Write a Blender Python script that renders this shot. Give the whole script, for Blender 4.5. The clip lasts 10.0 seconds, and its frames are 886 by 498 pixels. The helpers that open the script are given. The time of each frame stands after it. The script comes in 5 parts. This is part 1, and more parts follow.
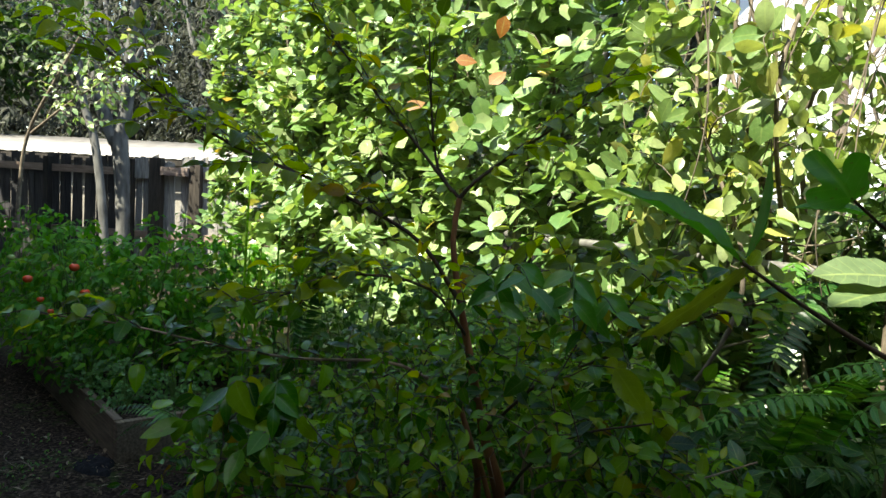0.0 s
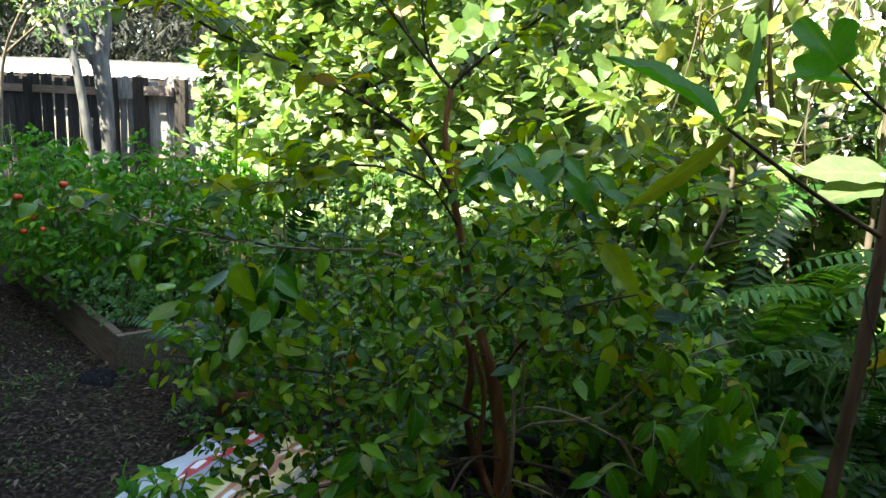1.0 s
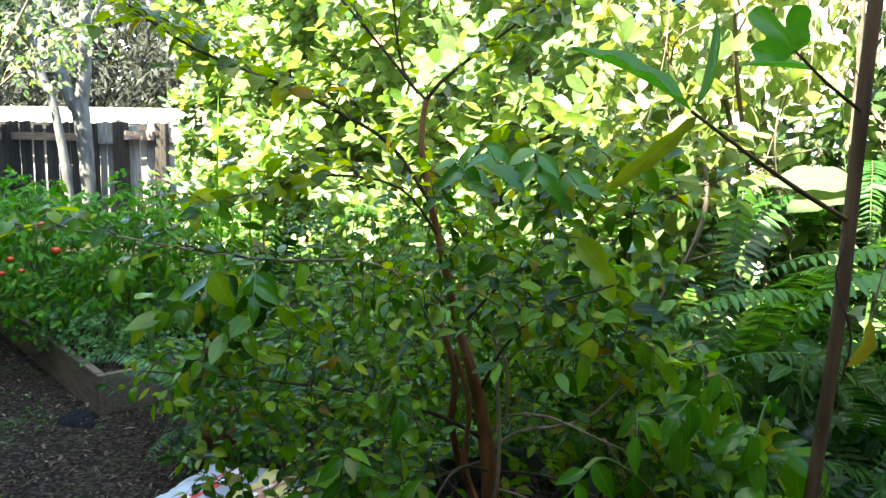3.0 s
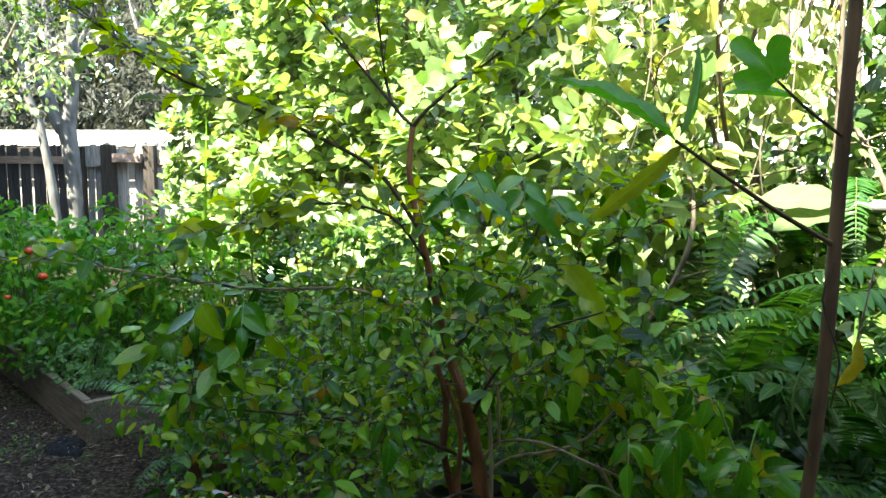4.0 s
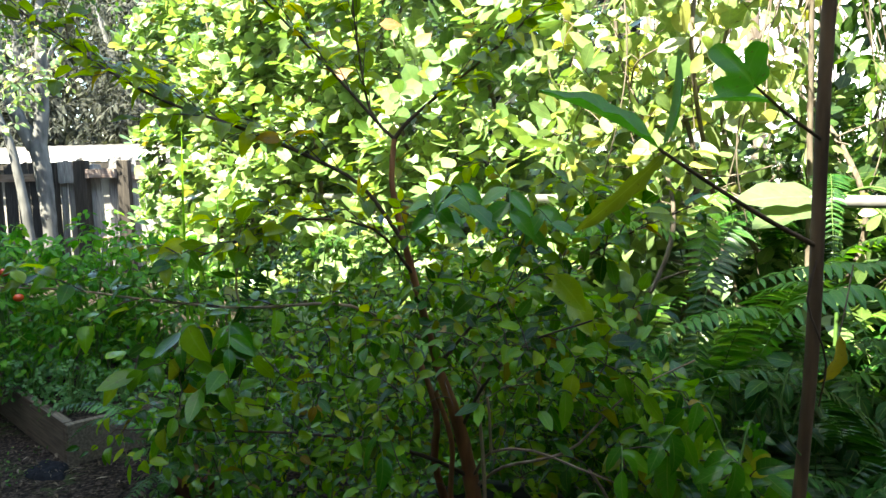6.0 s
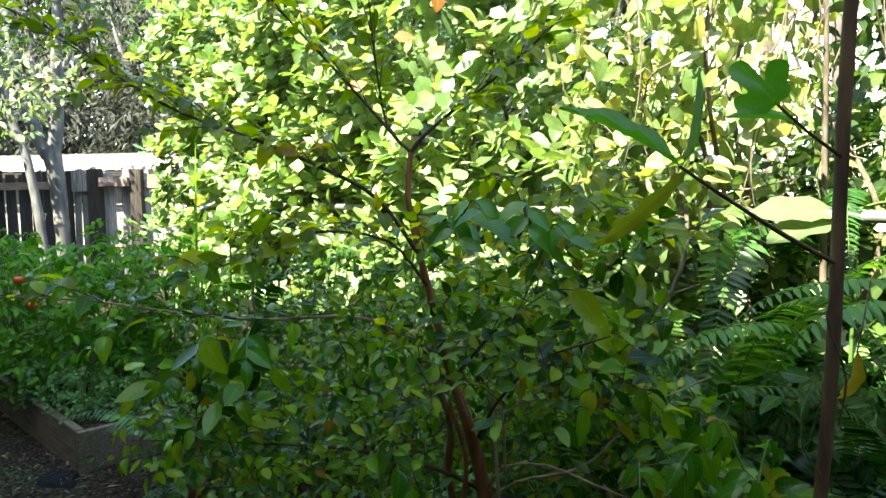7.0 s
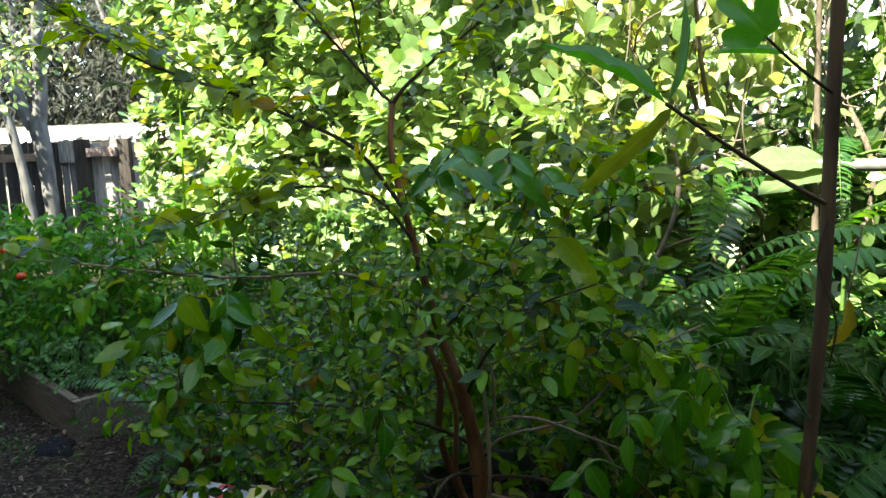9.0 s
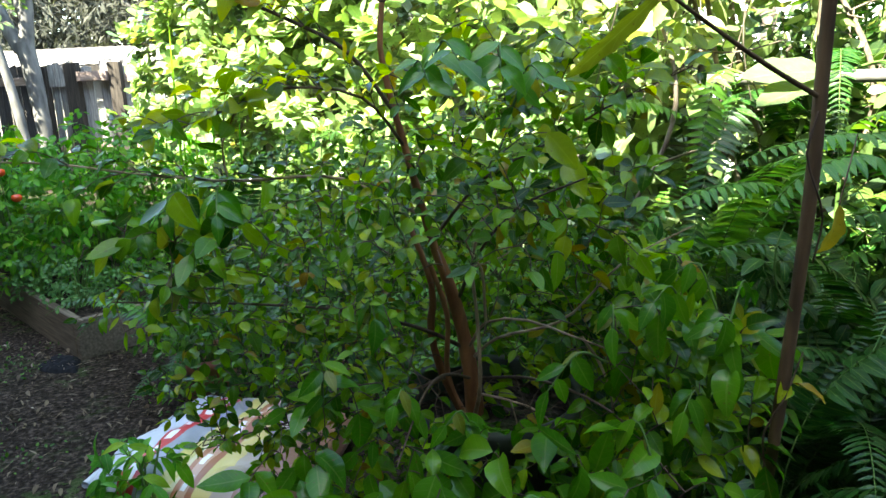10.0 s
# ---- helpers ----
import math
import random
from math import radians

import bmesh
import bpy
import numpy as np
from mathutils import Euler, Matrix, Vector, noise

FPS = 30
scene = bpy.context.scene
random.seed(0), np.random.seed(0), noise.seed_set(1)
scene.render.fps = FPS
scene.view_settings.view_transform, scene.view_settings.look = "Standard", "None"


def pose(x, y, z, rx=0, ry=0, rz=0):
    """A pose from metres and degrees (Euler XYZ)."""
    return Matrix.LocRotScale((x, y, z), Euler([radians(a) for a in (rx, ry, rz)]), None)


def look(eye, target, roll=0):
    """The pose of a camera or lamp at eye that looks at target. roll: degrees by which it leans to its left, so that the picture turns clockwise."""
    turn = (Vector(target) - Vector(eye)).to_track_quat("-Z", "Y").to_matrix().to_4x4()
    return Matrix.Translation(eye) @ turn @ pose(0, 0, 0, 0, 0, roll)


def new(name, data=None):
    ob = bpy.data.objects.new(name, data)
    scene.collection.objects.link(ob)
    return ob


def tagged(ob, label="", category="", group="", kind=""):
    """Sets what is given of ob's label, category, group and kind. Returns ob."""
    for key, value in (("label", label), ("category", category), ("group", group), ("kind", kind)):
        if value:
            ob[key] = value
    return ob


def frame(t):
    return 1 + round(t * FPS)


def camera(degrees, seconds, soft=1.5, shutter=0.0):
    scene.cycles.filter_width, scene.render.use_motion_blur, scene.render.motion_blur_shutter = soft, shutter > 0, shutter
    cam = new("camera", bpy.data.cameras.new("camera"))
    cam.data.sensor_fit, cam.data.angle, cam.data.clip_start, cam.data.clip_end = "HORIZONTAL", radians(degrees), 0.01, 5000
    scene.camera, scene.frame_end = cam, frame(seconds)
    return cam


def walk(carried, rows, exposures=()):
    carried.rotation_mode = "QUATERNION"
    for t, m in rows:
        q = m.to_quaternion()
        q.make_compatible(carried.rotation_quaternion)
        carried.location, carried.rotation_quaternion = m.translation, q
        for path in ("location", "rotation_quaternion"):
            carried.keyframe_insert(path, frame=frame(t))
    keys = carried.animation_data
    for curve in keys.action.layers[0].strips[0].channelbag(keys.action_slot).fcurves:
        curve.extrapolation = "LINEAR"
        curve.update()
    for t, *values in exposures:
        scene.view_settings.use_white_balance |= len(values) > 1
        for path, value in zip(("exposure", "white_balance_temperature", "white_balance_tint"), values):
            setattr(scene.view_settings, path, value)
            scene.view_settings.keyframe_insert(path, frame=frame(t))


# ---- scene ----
cam = camera(64.5, 10.0)
PATH = [
    (0, (0.368, 0.282, 1.422), (0.068, 2.254, 1.272), 3.4),
    (0.5, (0.367, 0.266, 1.392), (0.096, 2.226, 1.103), 3.0),
    (1, (0.372, 0.257, 1.372), (0.112, 2.205, 1.004), 2.8),
    (1.5, (0.375, 0.245, 1.341), (0.141, 2.187, 0.926), 3.5),
    (2, (0.38, 0.24, 1.34), (0.183, 2.209, 1.046), 3.0),
    (2.5, (0.388, 0.248, 1.323), (0.186, 2.221, 1.061), 1.9),
    (3.8, (0.376, 0.229, 1.328), (0.144, 2.202, 1.091), 0.9),
    (4, (0.386, 0.244, 1.338), (0.19, 2.223, 1.128), 0.5),
    (4.5, (0.385, 0.249, 1.342), (0.219, 2.23, 1.123), -1.3),
    (5, (0.381, 0.243, 1.345), (0.222, 2.225, 1.126), -1.9),
    (5.5, (0.378, 0.247, 1.348), (0.226, 2.231, 1.144), -1.5),
    (6.8, (0.371, 0.247, 1.352), (0.241, 2.235, 1.167), -1.2),
    (7, (0.366, 0.245, 1.355), (0.201, 2.231, 1.187), -0.9),
    (7.5, (0.368, 0.253, 1.354), (0.193, 2.238, 1.181), -1.6),
    (8, (0.371, 0.258, 1.356), (0.165, 2.24, 1.185), -2.3),
    (8.5, (0.384, 0.267, 1.354), (0.234, 2.253, 1.173), -2.7),
    (9, (0.379, 0.267, 1.333), (0.228, 2.243, 1.066), -2.1),
    (9.5, (0.384, 0.264, 1.314), (0.23, 2.227, 0.966), -1.8),
    (10, (0.391, 0.259, 1.292), (0.239, 2.198, 0.826), -2.2),
]
walk(cam, [(t, look(eye, target, roll)) for t, eye, target, roll in PATH], [(0.0, 2.2, 7100, 0), (0.5, 2.52, 7100, 0), (0.9, 2.9, 7100, 0), (1.2, 3.4, 7100, 0), (2.0, 3.82, 7100, 0), (2.5, 3.88, 7100, 0), (4.5, 3.52, 7100, 0), (7.5, 3.25, 7100, 0), (8.5, 3.15, 7100, 0), (9.0, 3.15, 7100, 0), (9.5, 3.4, 7100, 0), (10.0, 3.85, 7100, 0)])

# ---------------------------------------------------------------- light
SUN_DIR = Vector((-0.35, -0.50, 0.79)).normalized()
world = bpy.data.worlds.new("sky")
scene.world = world
world.use_nodes = True
wn = world.node_tree
sky = wn.nodes.new("ShaderNodeTexSky")
sky.sky_type = "NISHITA"
sky.sun_disc = False
sky.sun_elevation = math.asin(SUN_DIR.z)
sky.sun_rotation = math.atan2(SUN_DIR.x, SUN_DIR.y)
wn.nodes["Background"].inputs[1].default_value = 0.115
wn.links.new(sky.outputs[0], wn.nodes["Background"].inputs[0])
sun_data = bpy.data.lights.new("sun", "SUN")
sun_data.energy = 4.6
sun_data.angle = radians(0.53)
sun_data.color = (1.0, 0.95, 0.86)
sun = new("sun", sun_data)
sun.matrix_world = look((0, -5, 12), Vector((0, -5, 12)) - SUN_DIR)

# ---------------------------------------------------------------- materials
def mat(name, rough=0.6, metal=0.0, spec=0.5):
    m = bpy.data.materials.new(name)
    m.use_nodes = True
    t = m.node_tree
    b = t.nodes["Principled BSDF"]
    b.inputs["Roughness"].default_value = rough
    b.inputs["Metallic"].default_value = metal
    b.inputs["Specular IOR Level"].default_value = spec
    return m, t, b


def node(t, kind, **kw):
    n = t.nodes.new(kind)
    for k, v in kw.items():
        n.inputs[k.replace("_", " ")].default_value = v
    return n


def ramp(t, fac, stops):
    r = t.nodes.new("ShaderNodeValToRGB")
    e = r.color_ramp.elements
    while len(e) < len(stops):
        e.new(0.5)
    for el, (p, c) in zip(e, stops):
        el.position, el.color = p, (*c, 1)
    t.links.new(fac, r.inputs[0])
    return r.outputs[0]


def calc(t, op, a, b=None, c=None):
    n = t.nodes.new("ShaderNodeMath")
    n.operation = op
    for i, v in enumerate((a, b, c)):
        if v is None:
            continue
        if isinstance(v, (int, float)):
            n.inputs[i].default_value = v
        else:
            t.links.new(v, n.inputs[i])
    return n.outputs[0]


def blend(t, fac, a, b, how="MIX"):
    n = t.nodes.new("ShaderNodeMix")
    n.data_type, n.blend_type = "RGBA", how
    if isinstance(fac, (int, float)):
        n.inputs[0].default_value = fac
    else:
        t.links.new(fac, n.inputs[0])
    for i, v in ((6, a), (7, b)):
        if isinstance(v, tuple):
            n.inputs[i].default_value = (*v, 1)
        else:
            t.links.new(v, n.inputs[i])
    return n.outputs[2]


def bump(t, b, height, strength=0.3, dist=0.01):
    n = t.nodes.new("ShaderNodeBump")
    n.inputs["Strength"].default_value, n.inputs["Distance"].default_value = strength, dist
    t.links.new(height, n.inputs["Height"])
    t.links.new(n.outputs[0], b.inputs["Normal"])


def place_noise(t, scale, detail=4.0, stretch=(1, 1, 1), kind="ShaderNodeTexNoise"):
    c = t.nodes.new("ShaderNodeTexCoord")
    mp = t.nodes.new("ShaderNodeMapping")
    mp.inputs["Scale"].default_value = stretch
    t.links.new(c.outputs["Object"], mp.inputs[0])
    n = t.nodes.new(kind)
    n.inputs["Scale"].default_value = scale
    if "Detail" in n.inputs:
        n.inputs["Detail"].default_value = detail
    t.links.new(mp.outputs[0], n.inputs["Vector"])
    return n.outputs[0]


def leaf_material(name, stops, through_colour, rough=0.35, through_part=0.35, vein=0.25, spec=0.5, pairs=7.0):
    """Leaf: colour differs from leaf to leaf, midrib and side veins, light passes through the blade."""
    m, t, b = mat(name, rough, 0, spec)
    info = t.nodes.new("ShaderNodeObjectInfo")
    geo = t.nodes.new("ShaderNodeNewGeometry")
    r = calc(t, "FRACT", calc(t, "ADD", info.outputs["Random"], geo.outputs["Random Per Island"]))
    col = ramp(t, r, stops)
    uv = t.nodes.new("ShaderNodeTexCoord")
    sep = t.nodes.new("ShaderNodeSeparateXYZ")
    t.links.new(uv.outputs["UV"], sep.inputs[0])
    across = calc(t, "ABSOLUTE", calc(t, "SUBTRACT", sep.outputs[0], 0.5))
    rib = calc(t, "LESS_THAN", across, 0.035)
    side = calc(t, "SUBTRACT", calc(t, "MULTIPLY", sep.outputs[1], pairs), calc(t, "MULTIPLY", across, 2.6))
    side = calc(t, "LESS_THAN", calc(t, "FRACT", side), 0.10)
    vv = calc(t, "MAXIMUM", rib, calc(t, "MULTIPLY", side, 0.5))
    col = blend(t, calc(t, "MULTIPLY", vv, vein), col, (0.35, 0.42, 0.14))
    blot = place_noise(t, 38.0, 3.0)
    col = blend(t, 0.55, col, ramp(t, blot, [(0.25, (0.55, 0.55, 0.5)), (0.7, (1.15, 1.15, 1.05))]), "MULTIPLY")
    speck = calc(t, "GREATER_THAN", place_noise(t, 160.0, 1.0), 0.71)
    col = blend(t, calc(t, "MULTIPLY", speck, 0.5), col, (0.10, 0.06, 0.02))
    t.links.new(col, b.inputs["Base Color"])
    bump(t, b, calc(t, "ADD", calc(t, "MULTIPLY", vv, -0.6), blot), 0.35, 0.002)
    tr = t.nodes.new("ShaderNodeBsdfTranslucent")
    tc = blend(t, 1.0, col, through_colour, "MULTIPLY")
    t.links.new(tc, tr.inputs[0])
    mx = t.nodes.new("ShaderNodeMixShader")
    mx.inputs[0].default_value = through_part
    t.links.new(b.outputs[0], mx.inputs[1])
    t.links.new(tr.outputs[0], mx.inputs[2])
    t.links.new(mx.outputs[0], t.nodes["Material Output"].inputs[0])
    return m


def bark_material(name, dark, light, scale=30.0, stretch=(1, 1, 0.2), rough=0.85, relief=0.6):
    m, t, b = mat(name, rough, 0, 0.25)
    n1 = place_noise(t, scale, 6.0, stretch)
    n2 = place_noise(t, scale * 0.2, 2.0)
    col = ramp(t, n1, [(0.3, dark), (0.7, light)])
    col = blend(t, 0.6, col, ramp(t, n2, [(0.3, (0.6, 0.6, 0.6)), (0.7, (1.15, 1.12, 1.05))]), "MULTIPLY")
    t.links.new(col, b.inputs["Base Color"])
    bump(t, b, n1, relief, 0.004)
    return m


def board_material(name, dark, light, along=2, rough=0.85):
    """Weathered board: grain along one axis, each board its own tone."""
    st = [9.0, 9.0, 9.0]
    st[along] = 0.5
    m, t, b = mat(name, rough, 0, 0.25)
    info = t.nodes.new("ShaderNodeObjectInfo")
    g = place_noise(t, 9.0, 7.0, tuple(st))
    s = place_noise(t, 2.2, 3.0)
    col = ramp(t, g, [(0.28, dark), (0.72, light)])
    col = blend(t, 0.7, col, ramp(t, s, [(0.3, (0.55, 0.55, 0.55)), (0.7, (1.1, 1.08, 1.03))]), "MULTIPLY")
    tone = ramp(t, info.outputs["Random"], [(0.0, (0.72, 0.72, 0.75)), (1.0, (1.12, 1.08, 1.02))])
    col = blend(t, 1.0, col, tone, "MULTIPLY")
    t.links.new(col, b.inputs["Base Color"])
    bump(t, b, g, 0.5, 0.004)
    return m


def plain_material(name, colour, other, scale=6.0, rough=0.6, metal=0.0, relief=0.15, spec=0.5):
    m, t, b = mat(name, rough, metal, spec)
    n = place_noise(t, scale, 5.0)
    col = ramp(t, n, [(0.3, other), (0.68, colour)])
    t.links.new(col, b.inputs["Base Color"])
    bump(t, b, n, relief, 0.004)
    return m


BUSH_LEAF = leaf_material("bush_leaf", [(0.0, (0.008, 0.036, 0.003)), (0.20, (0.026, 0.090, 0.004)), (0.46, (0.072, 0.175, 0.005)), (0.75, (0.132, 0.255, 0.006)), (0.93, (0.21, 0.27, 0.008)), (1.0, (0.18, 0.10, 0.006))], (1.7, 1.9, 0.2), 0.18, 0.32, 0.15, 0.20)
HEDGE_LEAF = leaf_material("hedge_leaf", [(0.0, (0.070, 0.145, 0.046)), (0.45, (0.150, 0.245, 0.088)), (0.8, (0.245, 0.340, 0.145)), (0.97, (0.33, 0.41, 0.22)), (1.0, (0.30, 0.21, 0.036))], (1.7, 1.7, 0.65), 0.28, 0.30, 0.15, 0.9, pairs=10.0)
SHRUB_LEAF = leaf_material("pale_shrub_leaf", [(0.0, (0.110, 0.195, 0.058)), (0.5, (0.21, 0.29, 0.11)), (0.85, (0.31, 0.365, 0.18)), (1.0, (0.354, 0.331, 0.060))], (1.5, 1.5, 0.6), 0.33, 0.32, 0.25, 0.65)
# One fern in two tones: this dark one carries shade, SUN_FERN carries sunlight.
SHADED_FERN = leaf_material("shaded_fern_leaf", [(0.0, (0.006, 0.042, 0.006)), (0.6, (0.012, 0.064, 0.009)), (1.0, (0.024, 0.090, 0.011))], (1.5, 1.9, 0.35), 0.36, 0.28, 0.25, 0.35, pairs=3.0)
UNDER_LEAF = leaf_material("undergrowth_leaf", [(0.0, (0.010, 0.050, 0.004)), (0.6, (0.028, 0.092, 0.006)), (1.0, (0.060, 0.140, 0.008))], (1.5, 1.9, 0.35), 0.35, 0.28, 0.15, 0.25)
# Fern colour brightened for the fronds where sun falls.
SUN_FERN = leaf_material("sunlit_fern_leaf", [(0.0, (0.050, 0.165, 0.022)), (0.7, (0.110, 0.250, 0.032)), (1.0, (0.180, 0.310, 0.045))], (1.5, 1.7, 0.5), 0.42, 0.4, 0.2, 0.35, pairs=3.0)
GREEN_LEAF = leaf_material("garden_leaf", [(0.0, (0.027, 0.140, 0.008)), (0.5, (0.062, 0.216, 0.009)), (0.85, (0.113, 0.281, 0.011)), (1.0, (0.213, 0.319, 0.020))], (1.5, 1.9, 0.35), 0.45, 0.34, 0.2, 0.2)
HERB_LEAF = leaf_material("herb_leaf", [(0.0, (0.035, 0.130, 0.029)), (1.0, (0.086, 0.208, 0.045))], (1.3, 1.7, 0.7), 0.55, 0.32, 0.15)
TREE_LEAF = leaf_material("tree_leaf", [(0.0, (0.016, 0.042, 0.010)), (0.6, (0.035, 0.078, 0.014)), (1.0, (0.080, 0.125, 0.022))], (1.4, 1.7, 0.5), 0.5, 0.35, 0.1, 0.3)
BROAD_LEAF = leaf_material("broad_leaf", [(0.0, (0.082, 0.132, 0.054)), (1.0, (0.108, 0.155, 0.074))], (1.4, 1.5, 0.7), 0.45, 0.3, 0.3, pairs=9.0)
WOODS_LEAF = leaf_material("far_leaf", [(0.0, (0.016, 0.020, 0.017)), (0.6, (0.034, 0.037, 0.032)), (1.0, (0.075, 0.075, 0.065))], (1.2, 1.3, 0.8), 0.7, 0.25, 0.1, 0.2)
SAPLING_LEAF = leaf_material("sapling_leaf", [(0.0, (0.060, 0.180, 0.016)), (1.0, (0.090, 0.215, 0.020))], (1.4, 1.9, 0.5), 0.35, 0.4, 0.12, 0.35, pairs=5.0)
OLIVE_LEAF = leaf_material("olive_leaf", [(0.0, (0.125, 0.165, 0.015)), (1.0, (0.165, 0.185, 0.018))], (1.7, 1.6, 0.4), 0.35, 0.48, 0.2, 0.35, pairs=5.0)
DRY_LEAF = leaf_material("yellowed_leaf", [(0.0, (0.34, 0.25, 0.02)), (1.0, (0.42, 0.33, 0.03))], (1.3, 1.2, 0.5), 0.5, 0.3, 0.3)
ORANGE_LEAF = leaf_material("orange_leaf", [(0.0, (0.22, 0.08, 0.012)), (1.0, (0.28, 0.12, 0.018))], (1.4, 1.1, 0.4), 0.45, 0.35, 0.3)
LITTER = leaf_material("litter", [(0.0, (0.035, 0.021, 0.013)), (0.5, (0.084, 0.056, 0.032)), (0.9, (0.154, 0.112, 0.070)), (1.0, (0.280, 0.238, 0.182))], (1.0, 1.0, 1.0), 0.85, 0.05, 0.1)
RED_BARK = bark_material("red_brown_bark", (0.13, 0.048, 0.020), (0.34, 0.150, 0.065), 45.0, (1, 1, 0.25))
GREY_TWIG = bark_material("grey_twig_bark", (0.07, 0.055, 0.04), (0.19, 0.16, 0.125), 60.0, (1, 1, 0.3))
TAN_TWIG = bark_material("tan_branch_bark", (0.20, 0.125, 0.075), (0.46, 0.33, 0.22), 60.0, (1, 1, 0.3))
DARK_TWIG = bark_material("dark_twig_bark", (0.035, 0.022, 0.014), (0.10, 0.065, 0.04), 60.0, (1, 1, 0.3))
STEM_BARK = bark_material("sapling_bark", (0.052, 0.031, 0.015), (0.145, 0.090, 0.045), 55.0, (1, 1, 0.15))
TREE_BARK = bark_material("grey_tree_bark", (0.05, 0.05, 0.05), (0.15, 0.148, 0.145), 12.0, (1, 1, 0.3))
GREEN_STEM = bark_material("green_stem", (0.05, 0.11, 0.02), (0.10, 0.18, 0.04), 30.0)
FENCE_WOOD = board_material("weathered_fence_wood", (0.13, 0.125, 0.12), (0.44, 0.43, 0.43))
# The fence wood again, darkened for boards that lie in tree shade.
SHADED_WOOD = board_material("shaded_fence_wood", (0.022, 0.021, 0.023), (0.080, 0.078, 0.082))
DARK_WOOD = board_material("dark_old_wood", (0.014, 0.012, 0.011), (0.050, 0.043, 0.038))
RAIL_WOOD = board_material("brown_rail_wood", (0.16, 0.11, 0.09), (0.38, 0.30, 0.26), 0)
BED_WOOD = board_material("bed_timber", (0.075, 0.060, 0.043), (0.21, 0.17, 0.125), 0)
PIPE = plain_material("galvanised_pipe", (0.20, 0.195, 0.185), (0.11, 0.105, 0.10), 30.0, 0.5, 0.3)
WHITE_WALL = plain_material("white_painted_wall", (0.78, 0.80, 0.84), (0.62, 0.65, 0.72), 2.5, 0.7, relief=0.1)
GREY_WALL = plain_material("grey_render", (0.24, 0.22, 0.19), (0.17, 0.155, 0.135), 3.0, 0.85)
SHADE_WALL = plain_material("brown_render", (0.105, 0.095, 0.080), (0.070, 0.063, 0.053), 3.0, 0.9)
WHITE_ROOF = plain_material("white_roof_sheet", (0.30, 0.275, 0.26), (0.15, 0.14, 0.13), 2.5, 0.5)
HEAP_BLACK = plain_material("near_black_heap", (0.016, 0.016, 0.018), (0.009, 0.009, 0.010), 40.0, 0.9, relief=0.3, spec=0.05)
POT = plain_material("grey_green_pot", (0.030, 0.038, 0.026), (0.015, 0.019, 0.013), 14.0, 0.6, spec=0.2)
TERRACOTTA = plain_material("terracotta", (0.34, 0.12, 0.06), (0.20, 0.075, 0.04), 14.0, 0.8)
TOMATO = plain_material("tomato_skin", (0.62, 0.045, 0.015), (0.50, 0.07, 0.015), 8.0, 0.2, relief=0.02)
GREEN_TOMATO = plain_material("unripe_tomato_skin", (0.35, 0.42, 0.14), (0.25, 0.34, 0.09), 8.0, 0.25, relief=0.02)


def soil_material():
    m, t, b = mat("mulched_soil", 0.95, 0, 0.05)
    a = place_noise(t, 55.0, 8.0)
    c = place_noise(t, 1.6, 3.0)
    v = place_noise(t, 70.0, 1.0, (1, 1, 1), "ShaderNodeTexVoronoi")
    col = ramp(t, a, [(0.3, (0.008, 0.006, 0.005)), (0.52, (0.034, 0.025, 0.019)), (0.74, (0.125, 0.095, 0.073))])
    col = blend(t, 0.5, col, ramp(t, v, [(0.0, (1.25, 1.2, 1.15)), (0.6, (0.6, 0.6, 0.6))]), "MULTIPLY")
    green = ramp(t, c, [(0.50, (0, 0, 0)), (0.62, (1, 1, 1))])
    moss = calc(t, "MULTIPLY", calc(t, "GREATER_THAN", place_noise(t, 24.0, 5.0), 0.53), 0.55)
    col = blend(t, calc(t, "MULTIPLY", green, moss), col, (0.05, 0.085, 0.022))
    t.links.new(col, b.inputs["Base Color"])
    bump(t, b, calc(t, "ADD", a, calc(t, "MULTIPLY", v, -0.5)), 0.9, 0.02)
    return m


